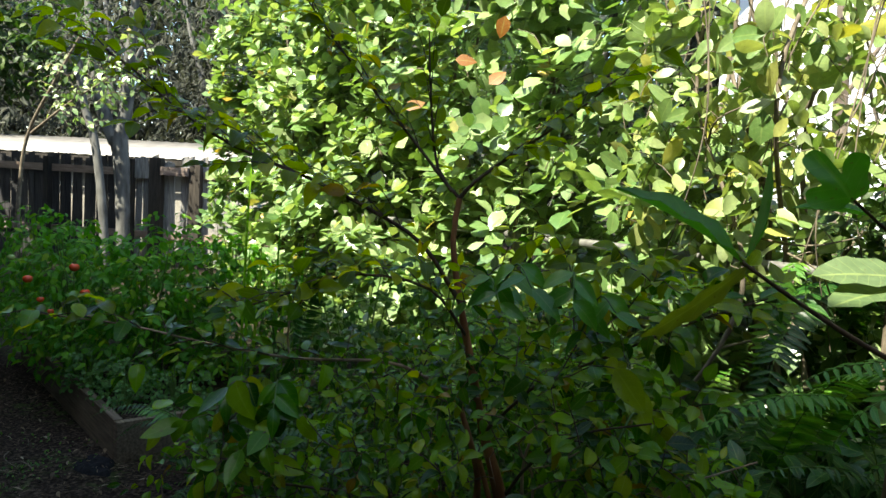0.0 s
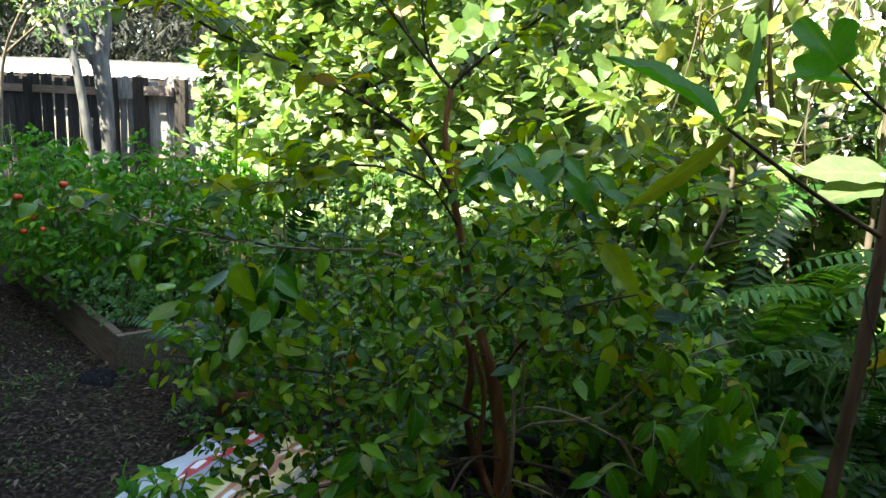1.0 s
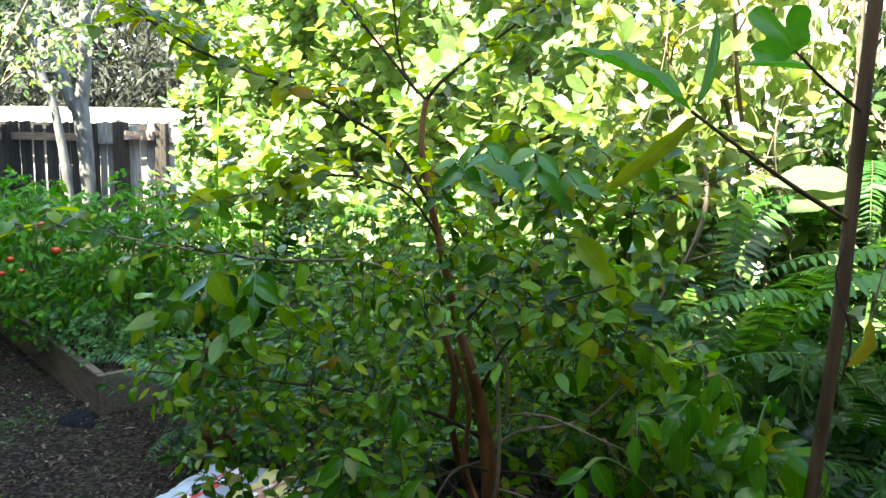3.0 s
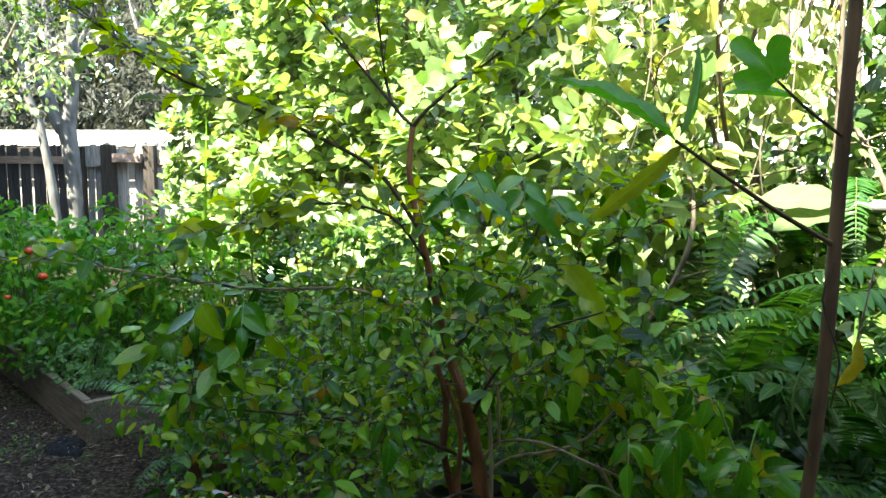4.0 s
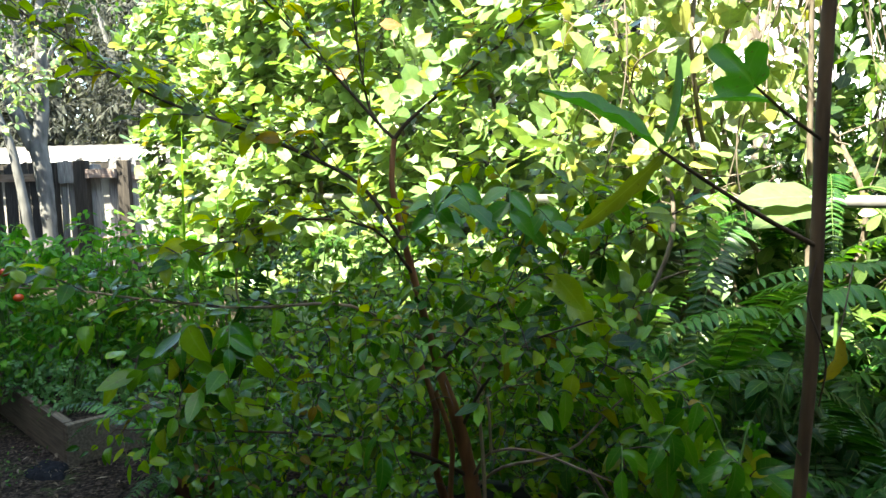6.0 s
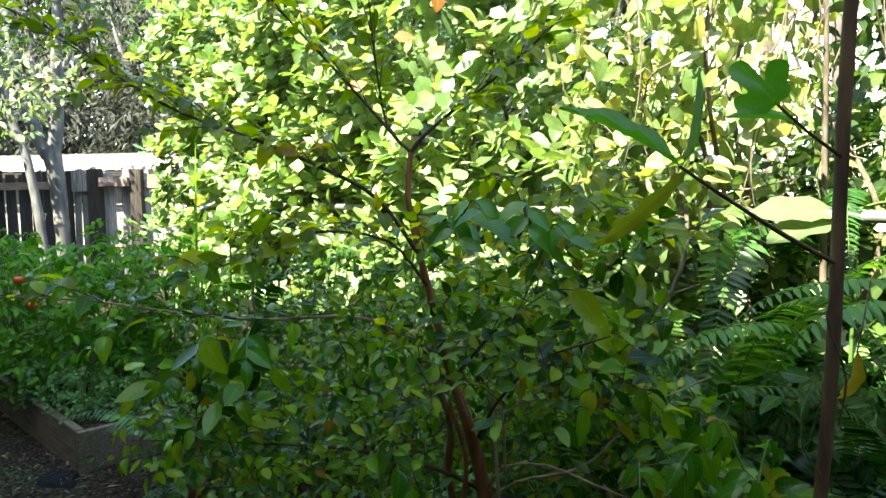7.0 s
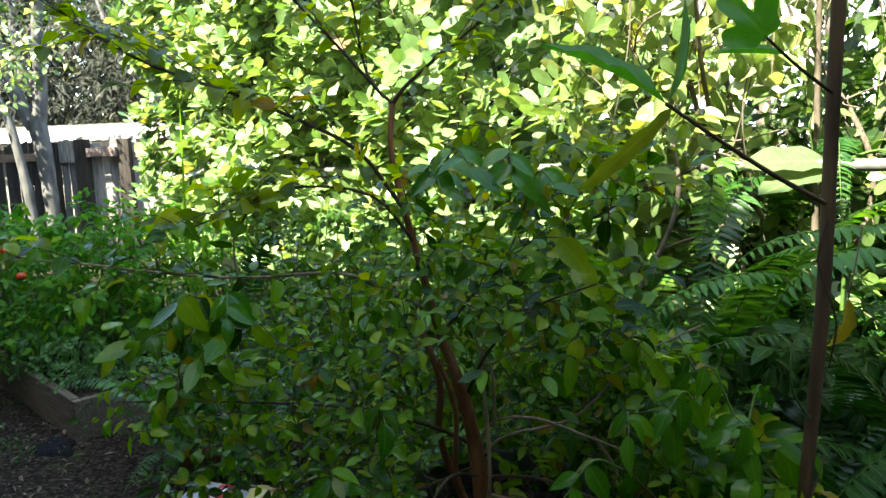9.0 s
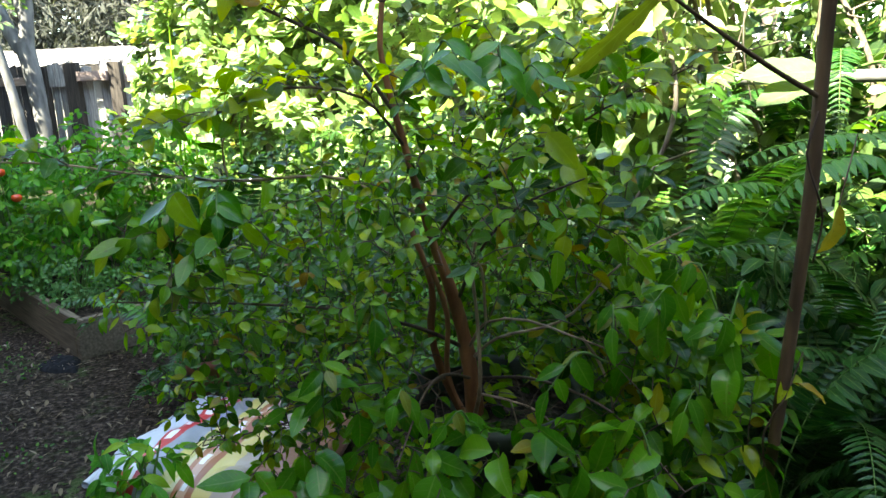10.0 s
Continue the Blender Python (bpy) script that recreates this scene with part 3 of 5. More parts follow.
HERB_SHAPES = [leaf_shape(0.026, 0.02, 0.55, 0.7, 0.2, c, 3, 0.1) for c in (0.4, 0.9)]
TREE_SHAPES = [leaf_shape(0.12, 0.06, 0.45, 0.9, 0.2, c, 3) for c in (0.3, 0.8)]
SMALL_SHAPES = [leaf_shape(0.035, 0.02, 0.5, 0.75, 0.2, c, 4, 0.03) for c in (0.3, 0.7, 0.1)]
FAR_SHAPES = [leaf_shape(0.15, 0.034, 0.45, 0.7, 0.3, c, 2) for c in (0.3, 0.9)]
PINNA_SHAPES = [leaf_shape(1.0, 0.27, 0.22, 0.75, 0.25, c, 4, 0.02) for c in (0.25, 0.5)]


# ---------------------------------------------------------------- the bush in its pot
def bush_pot():
    c, prof = (0.375, 1.50), ((0.0, 0.0), (0.12, 0.0), (0.13, 0.03), (0.158, 0.66), (0.172, 0.665), (0.178, 0.705), (0.172, 0.718), (0.158, 0.712), (0.150, 0.66), (0.08, 0.655), (0.0, 0.655))
    n, vs, fs = 40, [], []
    for r, z in prof:
        for k in range(n):
            a = 2 * math.pi * k / n
            vs.append((c[0] + r * math.cos(a), c[1] + r * math.sin(a), z))
    for j in range(len(prof) - 1):
        for k in range(n):
            fs.append((j * n + k, j * n + (k + 1) % n, (j + 1) * n + (k + 1) % n, (j + 1) * n + k))
    p = thing("plant_pot", (c[0], c[1], 0), "large grey-green pot under the bush", "pot")
    part("pot_wall", quads("pot_wall", vs, fs), POT, p)
    vs = [(c[0] + 0.153 * r * math.cos(a), c[1] + 0.153 * r * math.sin(a), 0.672 + 0.03 * noise.noise((r * 3, a, 1))) for r in np.linspace(0.02, 1, 8) for a in np.linspace(0, 2 * math.pi, 33)[:-1]]
    fs = [(j * 32 + k, j * 32 + (k + 1) % 32, (j + 1) * 32 + (k + 1) % 32, (j + 1) * 32 + k) for j in range(7) for k in range(32)]
    part("potting_soil", quads("potting_soil", vs, fs), SOIL, p, "dark potting soil")


FRESH_LEAF = leaf_material("fresh_bush_leaf", [(0.0, (0.026, 0.110, 0.004)), (0.6, (0.055, 0.175, 0.005)), (1.0, (0.105, 0.225, 0.007))], (1.5, 1.8, 0.25), 0.17, 0.36, 0.15, 0.26)
YOUNG_LEAF = leaf_material("young_glossy_leaf", [(0.0, (0.040, 0.150, 0.012)), (0.6, (0.070, 0.210, 0.016)), (1.0, (0.115, 0.255, 0.020))], (1.5, 1.8, 0.3), 0.24, 0.36, 0.15, 0.38)
# Olive upper leaves, brightened for the glow of the sunny hedge behind them.
BACKLIT_LEAF = leaf_material("backlit_bush_leaf", [(0.0, (0.055, 0.100, 0.005)), (0.35, (0.130, 0.190, 0.006)), (0.7, (0.210, 0.270, 0.008)), (0.94, (0.29, 0.30, 0.010)), (1.0, (0.26, 0.14, 0.008))], (2.4, 2.3, 0.25), 0.22, 0.58, 0.12, 0.22)


def sprays(limb, length, every, size):
    """Side twigs along a limb, left and right in turn, each with two rows of leaves; gives twig lines and leaf frames."""
    lines, frames = [], []
    run = np.concatenate([[0], np.cumsum(np.linalg.norm(np.diff(limb, axis=0), axis=1))])
    at, hand = 0.22 * run[-1], 1
    while at < run[-1]:
        p = np.array([np.interp(at, run, limb[:, c]) for c in range(3)])
        j = min(int(np.searchsorted(run, at)), len(limb) - 1)
        tg = limb[j] - limb[max(j - 2, 0)]
        tg = tg / (np.linalg.norm(tg) + 1e-9)
        side = np.cross(tg, (0, -0.35, 0.94))
        d = tg * RNG.uniform(0.5, 0.9) + hand * side * RNG.uniform(0.2, 0.8) + np.array((0, 0, RNG.normal(0.10, 0.22)))
        d = d / np.linalg.norm(d)
        reach = length * RNG.uniform(0.45, 1.15)
        twig = smooth_line([p, p + d * reach * 0.5 + (0, 0, 0.010), p + d * reach + (0, 0, -0.006)], 0.012)
        lines.append((twig, 0.0011, 0.0006))
        up = np.array((RNG.normal(0, 0.35), RNG.normal(-0.30, 0.35), 1.0))
        across = np.cross(d, up)
        across = across / np.linalg.norm(across)
        n = max(2, int(reach / 0.018))
        for k in range(n + 1):
            q = twig[min(len(twig) - 1, int((k + 0.6) / n * len(twig)))]
            ax = d * (1.0 if k == n else 0.55) + (0 if k == n else (-1) ** k) * 0.85 * across + np.array((0, 0, -0.08)) + RNG.normal(0, 0.14, 3)
            frames.append(leaf_frame(q, ax, up + RNG.normal(0, 0.30, 3), size * RNG.uniform(0.65, 1.2)))
        at += every * RNG.uniform(0.7, 1.4)
        hand = -hand
    return lines, frames


def bush():
    b = thing("bush", (0.35, 1.5, 0.6), "glossy-leaved fruit bush with red-brown stems growing in a pot", "bush")
    low = smooth_line([(0.345, 1.50, 0.64), (0.342, 1.50, 0.70), (0.335, 1.50, 0.77), (0.32, 1.50, 0.86), (0.30, 1.49, 0.94), (0.28, 1.485, 1.00)])
    high = smooth_line([(0.28, 1.485, 1.00), (0.27, 1.48, 1.04), (0.24, 1.47, 1.17), (0.22, 1.46, 1.26), (0.205, 1.46, 1.35), (0.212, 1.46, 1.42)])
    trunk = np.concatenate([low, high[1:]])
    tubes("trunk", [(low, 0.0185, 0.0092)], RED_BARK, b, "red-brown flaking trunk", "", 10)
    tubes("leader", [(high, 0.0080, 0.0048)], RED_BARK, b, "", "", 9)
    limb_pts = [
        [(0.212, 1.46, 1.42), (0.236, 1.455, 1.448), (0.285, 1.45, 1.487), (0.35, 1.45, 1.535), (0.41, 1.46, 1.585), (0.47, 1.47, 1.64)],
        [(0.212, 1.46, 1.42), (0.17, 1.47, 1.47), (0.15, 1.48, 1.58), (0.14, 1.48, 1.70)],
        [(0.20, 1.45, 1.43), (0.15, 1.44, 1.49), (0.08, 1.43, 1.57), (0.0, 1.42, 1.66), (-0.06, 1.41, 1.74)],
        [(0.225, 1.46, 1.24), (0.16, 1.42, 1.34), (0.08, 1.40, 1.39), (-0.03, 1.38, 1.44), (-0.13, 1.33, 1.48), (-0.21, 1.30, 1.53), (-0.30, 1.29, 1.60), (-0.38, 1.28, 1.64)],
        [(0.24, 1.47, 1.18), (0.18, 1.40, 1.27), (0.07, 1.36, 1.29), (-0.02, 1.33, 1.26), (-0.10, 1.30, 1.23)],
        [(0.26, 1.48, 1.06), (0.14, 1.40, 1.14), (0.05, 1.36, 1.15), (-0.03, 1.34, 1.15), (-0.17, 1.31, 1.17), (-0.28, 1.29, 1.19), (-0.42, 1.27, 1.20)],
        [(-0.03, 1.34, 1.15), (-0.03, 1.33, 1.21), (0.02, 1.31, 1.28)],
        [(0.335, 1.50, 0.80), (0.37, 1.42, 0.88), (0.44, 1.40, 0.89), (0.51, 1.38, 0.87), (0.60, 1.36, 0.84)],
        [(0.37, 1.42, 0.88), (0.365, 1.41, 0.98), (0.34, 1.40, 1.03), (0.40, 1.38, 1.10)],
        [(0.34, 1.50, 0.78), (0.39, 1.45, 0.84), (0.47, 1.42, 0.87), (0.52, 1.41, 0.90), (0.60, 1.40, 0.99), (0.70, 1.38, 1.05)],
        [(0.28, 1.48, 1.02), (0.37, 1.42, 1.13), (0.46, 1.40, 1.18), (0.56, 1.38, 1.24), (0.69, 1.37, 1.30)],
        [(0.33, 1.50, 0.80), (0.25, 1.45, 0.86), (0.12, 1.38, 0.92), (-0.04, 1.30, 0.96), (-0.20, 1.25, 0.98)],
        [(0.34, 1.50, 0.74), (0.30, 1.38, 0.80), (0.28, 1.22, 0.84), (0.26, 1.05, 0.82)],
        [(0.35, 1.50, 0.74), (0.45, 1.36, 0.80), (0.55, 1.20, 0.82), (0.62, 1.06, 0.78)],
        [(0.32, 1.50, 0.90), (0.36, 1.34, 1.02), (0.42, 1.20, 1.12), (0.50, 1.12, 1.17)],
        [(0.33, 1.50, 0.76), (0.20, 1.42, 0.74), (0.06, 1.34, 0.74), (-0.10, 1.28, 0.72)],
    ]
    limbs = [trunk]
    for i, pts in enumerate(limb_pts):
        line = smooth_line(pts)
        limbs.append(line)
        thick = (0.0058, 0.0042, 0.0042, 0.0062, 0.0045, 0.0048, 0.003, 0.0048, 0.0042, 0.0048, 0.005, 0.006, 0.005, 0.005, 0.0055, 0.005)[i]
        tubes("branch", [(line, thick * 0.68, 0.0012)], (DARK_TWIG, TAN_TWIG)[i in (5, 6, 7, 8, 9)], b, "grey-brown branch" if i in (5, 6, 7, 8, 9) else "", "", 7)
    for pts, r in (([(0.325, 1.53, 0.64), (0.285, 1.54, 0.72), (0.262, 1.53, 0.82), (0.268, 1.52, 0.92), (0.22, 1.55, 1.05)], 0.009), ([(0.33, 1.48, 0.66), (0.296, 1.47, 0.76), (0.30, 1.46, 0.88), (0.275, 1.44, 0.98)], 0.005)):
        line = smooth_line(pts)
        limbs.append(line)
        tubes("stem", [(line, r, 0.005)], RED_BARK, b, "", "", 8)
    # twig ends: a dense low dome, thinner towards the top and along the free limbs
    tg = []
    cand = in_ball(7600, (0.32, 1.50, 0.94), (0.72, 0.46, 0.44))
    for p in cand:
        top = 1.30 - (0.50 * (0.4 - p[0]) if p[0] < 0.4 else 1.05 * (p[0] - 0.4))
        edge = -0.12 + 0.35 * max(0.0, 0.95 - p[2])
        opening = 0.26 < p[0] < 0.54 and 0.78 < p[2] < 1.02 and p[1] < 1.46
        keep = 0.60 - 0.42 * max(0, (p[2] - 1.0) / 0.3)
        if p[1] > 1.12 and p[0] < 0.80 and p[2] < top and p[0] > edge - 0.25 * (p[2] > 0.95) and RNG.random() < keep * (0.12 if opening else 1.0):
            tg.append(p)
    tg += list(in_ball(130, (0.14, 1.40, 1.13), (0.15, 0.12, 0.09)))
    tg += [p for p in in_ball(420, (0.04, 1.34, 0.86), (0.24, 0.18, 0.20)) if p[1] > 1.14]
    tg += list(in_ball(95, (0.42, 1.32, 1.29), (0.22, 0.14, 0.09))) + list(in_ball(8, (0.56, 1.32, 1.16), (0.12, 0.12, 0.06)))
    lines, frames = grow(tg, limbs, 0.45, 0.15, 0.0150, 0.72, 0.03, upness=1.1, twig=0.0009, large=0.02)
    for m in frames:
        m[:3, :3] *= 0.70 + 0.42 * min(1.0, max(0.0, (m[0, 3] - 0.15) / 0.4))
    for i, length, every in ((0, 0.13, 0.030), (1, 0.12, 0.032), (2, 0.13, 0.032), (3, 0.15, 0.024), (4, 0.12, 0.026), (5, 0.10, 0.032), (6, 0.08, 0.03), (10, 0.11, 0.036)):
        more, sprig = sprays(limbs[i + 1], length, every, 0.84)
        lines += more
        frames += sprig
    # younger shoots with longer leaves along the front
    young = np.concatenate([in_ball(105, (0.47, 1.13, 0.75), (0.31, 0.15, 0.11)), in_ball(70, (0.17, 1.15, 0.75), (0.16, 0.15, 0.13)), in_ball(7, (0.46, 1.24, 1.20), (0.14, 0.10, 0.06)), in_ball(80, (0.66, 1.24, 0.86), (0.14, 0.14, 0.16)), in_ball(30, (-0.04, 1.17, 1.09), (0.11, 0.08, 0.08))])
    more, fresh = grow(young, limbs + [q[0] for q in lines], 0.4, 0.13, 0.023, 1.20, 0.25, upness=1.2, twig=0.0009)
    lines += more
    for i, m in enumerate(fresh):
        if m[2, 3] >= 1.0:
            fresh[i] = leaf_frame(m[:3, 3], m[:3, 1] / np.linalg.norm(m[:3, 1]) + (0, -0.15, -0.25), (RNG.normal(-0.1, 0.3), -0.8, RNG.uniform(0.4, 0.8)), np.linalg.norm(m[:3, 1]) * (0.85 if m[0, 3] < 0.1 else 1.0))

    def gap(m):
        x, y, z = m[0, 3], m[1, 3], m[2, 3]
        return (0.25 < x < 0.58 and y < 1.47 and 0.85 - 0.45 * (y - 1.1) < z < 1.05) or (0.36 < x < 0.55 and 1.42 < y < 1.70 and 0.78 < z < 0.97 and RNG.random() < 0.75)
    green = [m for m in fresh if not gap(m) and m[2, 3] < 1.0]
    frames = [m for m in frames + [m for m in fresh if m[2, 3] >= 1.0] if not gap(m) or RNG.random() < 0.05]
    for pts, r in (([(0.345, 1.47, 0.68), (0.357, 1.42, 0.76), (0.356, 1.42, 0.87), (0.349, 1.42, 0.98), (0.36, 1.41, 1.04)], 0.0042), 
                   ([(0.53, 1.378, 0.868), (0.56, 1.38, 0.82), (0.578, 1.38, 0.77), (0.585, 1.37, 0.72)], 0.0028),
                   ([(0.359, 1.42, 0.745), (0.41, 1.42, 0.732), (0.46, 1.41, 0.715), (0.495, 1.41, 0.677)], 0.0024), ([(0.41, 1.42, 0.732), (0.42, 1.41, 0.70), (0.425, 1.41, 0.66)], 0.0018), ([(0.349, 1.42, 0.98), (0.40, 1.41, 1.0), (0.44, 1.40, 1.03)], 0.0020)):
        tubes("bare_twig", [(smooth_line(pts, 0.015), r, r * 0.55)], TAN_TWIG, b, "bare tan twig", "", 6, 0.25)
    tubes("twig_growth", lines, DARK_TWIG, b, "thin dark twigs", "stuff", 4, 0.1)
    # Leaves above this height take the colour with backlight put into it.
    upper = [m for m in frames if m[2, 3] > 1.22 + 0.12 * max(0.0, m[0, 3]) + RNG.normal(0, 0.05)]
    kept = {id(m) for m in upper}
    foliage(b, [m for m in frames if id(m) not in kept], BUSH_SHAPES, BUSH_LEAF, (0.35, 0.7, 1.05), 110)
    foliage(b, upper, BUSH_SHAPES, BACKLIT_LEAF, (0.1, 0.7, 1.4), 40)
    foliage(b, green, BUSH_SHAPES, FRESH_LEAF, (0.35, 0.7, 0.8), 60)
    olive = [leaf_frame(m[:3, 3], m[:3, 1], m[:3, 2], 1.3) for m in fresh if m[0, 3] < 0.05][:4]
    leaf_pieces("leaf", olive, BUSH_SHAPES, OLIVE_LEAF, b)
    # vigorous shoots with long hanging leaves along the front and high in the middle
    long_leaf = [leaf_shape(0.052, w * 0.85, 0.40, 1.15, f, c, 8, 0.03) for w, f, c in ((0.027, 0.3, 0.4), (0.030, 0.45, 0.8), (0.025, 0.2, 0.6))]
    nodes = np.concatenate(limbs + [q[0] for q in lines])
    for tip, count, size in (
            ((0.494, 1.16, 1.05), 5, 0.95), ((0.587, 1.12, 1.01), 6, 1.0), ((0.534, 1.10, 0.985), 5, 0.9), ((0.664, 1.12, 0.98), 6, 1.05), ((0.636, 1.20, 1.03), 6, 0.9), ((0.735, 1.20, 1.0), 6, 0.95),
            ((0.453, 1.10, 0.90), 5, 0.95), ((0.545, 1.09, 0.86), 6, 0.95), ((0.62, 1.08, 0.88), 5, 0.95), ((0.229, 1.13, 0.99), 6, 0.95), ((0.166, 1.10, 0.93), 6, 0.95), ((0.254, 1.10, 0.88), 5, 0.95), ((0.318, 1.12, 0.84), 5, 0.9),
            ((-0.054, 1.17, 1.13), 6, 0.95), ((0.022, 1.15, 1.13), 5, 1.0), ((0.202, 1.20, 1.12), 5, 0.8), ((0.514, 1.25, 1.12), 6, 0.9), ((-0.131, 1.25, 0.97), 6, 0.85),
            ((0.35, 1.15, 1.315), 7, 1.0), ((0.40, 1.14, 1.305), 7, 1.05), ((0.455, 1.17, 1.29), 6, 0.95), ((0.31, 1.17, 1.29), 5, 0.85)):
        tip = np.array(tip)
        near = nodes[(nodes[:, 2] < tip[2] + 0.02) & (np.linalg.norm(nodes - tip, axis=1) > 0.07)]
        s = near[int(np.argmin(np.linalg.norm(near - tip, axis=1)))]
        shoot = smooth_line([s, (s + tip) / 2 + (0, 0, 0.03 + 0.1 * abs(tip[2] - s[2])), tip], 0.008)
        tubes("shoot", [(shoot, 0.0021, 0.0009)], GREEN_STEM, b, "", "", 5)
        out = shoot[-1] - shoot[-4]
        out = out / np.linalg.norm(out)
        across = np.cross(out, (0, -0.6, 0.8))
        across = across / np.linalg.norm(across)
        for k in range(count):
            p = shoot[-1 - min(len(shoot) - 1, int(2.2 * k))]
            ax = out * (1.0 if k == 0 else 0.5) + (0 if k == 0 else (-1) ** k) * 0.9 * across + np.array((0, -0.1, -0.42)) + RNG.normal(0, 0.15, 3)
            normal, colour = (RNG.normal(0, 0.4), -RNG.uniform(0.0, 0.8), 0.8), OLIVE_LEAF if RNG.random() < 0.1 else FRESH_LEAF
            if tip[2] > 1.2:
                ax, normal, colour = (RNG.uniform(0.5, 1.0) * (-1) ** k, -0.35, -RNG.uniform(0.2, 0.65)), (RNG.normal(0, 0.25), -RNG.uniform(0.45, 0.85), 0.75), YOUNG_LEAF
            leaf_pieces("leaf", [leaf_frame(p, ax, normal, size * RNG.uniform(0.75, 1.12) * (0.72 if colour is OLIVE_LEAF else 1.0))], [long_leaf[int(RNG.integers(3))]], colour, b)


# ---------------------------------------------------------------- the lobed-leaf sapling
def lobed_leaf(size, material, parent, m, lobes=2, label=""):
    """A broad leaf with lobes and a notch between them, midrib creased."""
    n, rings = 80, 5
    vs, uv = [], []
    for j in range(rings):
        q = (j + 0.02) / (rings - 1 + 0.02)
        for k in range(n):
            th = 2.1 * (2 * k / n - 1)
            r = 0.46 * math.sqrt(max(math.cos(0.72 * th), 0.02)) + sum(h * math.exp(-abs((th - c) / w) ** p) for c, h, w, p in ((-0.10, 0.46, 0.30, 4), (0.78, 0.26, 0.36, 4), (-0.95, 0.27, 0.36, 4), (0.27, -0.12, 0.07, 2)))
            x, y = r * q * math.sin(th), r * q * math.cos(th)
            vs.append((x * size, y * size, size * (0.16 * abs(x) + 0.03 * math.sin(9 * x + 7 * y) - 0.18 * y * y)))
            uv.append((0.5 + x, y))
    fs = [(j * n + k, j * n + (k + 1) % n, (j + 1) * n + (k + 1) % n, (j + 1) * n + k) for j in range(rings - 1) for k in range(n)]
    ob = part("leaf", quads("leaf", vs, fs, uv), material, parent, label)
    ob.matrix_basis = Matrix(m.tolist())
    return ob


def sapling():
    s = thing("sapling", (0.72, 1.20, 0), "slender dark sapling stem with lobed leaves", "sapling")
    line = smooth_line([(0.735, 1.24, -0.02), (0.745, 1.21, 0.40), (0.762, 1.17, 0.72), (0.772, 1.155, 0.94), (0.780, 1.15, 1.13), (0.782, 1.15, 1.26), (0.785, 1.15, 1.46), (0.792, 1.15, 1.70), (0.80, 1.16, 2.05), (0.79, 1.18, 2.5)], 0.05)
    tubes("stem", [(line, 0.0084, 0.0080)], STEM_BARK, s, "dark furrowed stem", "", 12, 0.06)
    j1, j2, tip1, tip2 = (np.array(q) for q in ((0.776, 1.146, 1.258), (0.781, 1.146, 1.388), (0.553, 1.0, 1.375), (0.665, 1.05, 1.445)))
    b1 = smooth_line([j1, j1 + (tip1 - j1) * 0.35 + (0, 0, -0.004), j1 + (tip1 - j1) * 0.7 + (0, 0, -0.003), tip1], 0.02)
    b2 = smooth_line([j2, j2 + (tip2 - j2) * 0.5 + (0, 0, -0.003), tip2], 0.02)
    tubes("branch", [(b1, 0.0034, 0.0019)], STEM_BARK, s, "", "", 7)
    tubes("branch", [(b2, 0.0022, 0.0014)], STEM_BARK, s, "", "", 7)
    lobed_leaf(0.066, SAPLING_LEAF, s, leaf_frame(tip2, (-0.66, -0.10, 0.75), (-0.2, -1.0, 0.25), 1.0))
    long_leaf = [leaf_shape(0.142, 0.030, 0.5, 0.7, 0.9, 0.35, 10, 0.10)]
    slim_leaf = [leaf_shape(0.112, 0.026, 0.45, 0.8, 0.8, 0.15, 9, 0.03)]
    leaf_pieces("leaf", [leaf_frame(tip1, (-0.84, 0.05, 0.64), (0.35, -0.45, 0.75), 1.0)], long_leaf, SAPLING_LEAF, s)
    leaf_pieces("leaf", [leaf_frame(tip1 + (0.003, 0, 0.004), (0.22, 0.0, 0.95), (0.9, -0.3, -0.1), 0.9)], slim_leaf, SAPLING_LEAF, s)
    leaf_pieces("leaf", [leaf_frame(j2 + (tip2 - j2) * 0.68, (-0.98, -0.05, 0.13), (0.0, -0.35, 0.95), 0.75)], slim_leaf, SAPLING_LEAF, s)
    leaf_pieces("leaf", [leaf_frame(tip1 + (0.006, 0.003, -0.004), (-0.70, -0.1, -0.70), (0.5, -0.5, 0.3), 1.0)], [leaf_shape(0.125, 0.019, 0.5, 0.6, 0.5, 0.45, 12, 0.22)], OLIVE_LEAF, s)
    vine = [(0.776, 1.137, 1.24), (0.765, 1.134, 1.19), (0.778, 1.134, 1.15), (0.792, 1.138, 1.11), (0.790, 1.15, 1.05)]
    tubes("vine", [(smooth_line(vine, 0.02), 0.0017, 0.0012)], DARK_TWIG, s, "thin climbing vine", "", 5)
    vine = [(0.765, 1.14, 0.99), (0.735, 1.12, 1.03), (0.728, 1.11, 1.08), (0.748, 1.12, 1.13)]
    tubes("vine", [(smooth_line(vine, 0.02), 0.0016, 0.0012)], GREEN_STEM, s, "thin climbing vine", "", 5)
    vine = [(0.758, 1.165, 0.74), (0.742, 1.14, 0.82), (0.764, 1.137, 0.87), (0.788, 1.15, 0.93)]
    tubes("vine", [(smooth_line(vine, 0.02), 0.0017, 0.0012)], DARK_TWIG, s, "thin climbing vine", "", 5)
    d = thing("yellowed_leaf", (1.03, 1.6, 1.03), "long yellowed leaf hanging from the shrub", "leaf")
    hangs = [leaf_shape(0.120, 0.046, 0.6, 0.6, 0.45, 0.8, 8, 0.07)]
    leaf_pieces("blade", [leaf_frame((1.03, 1.6, 1.04), (0.05, 0.0, -1.0), (0.4, -0.9, 0.1), 1.0)], hangs, DRY_LEAF, d)
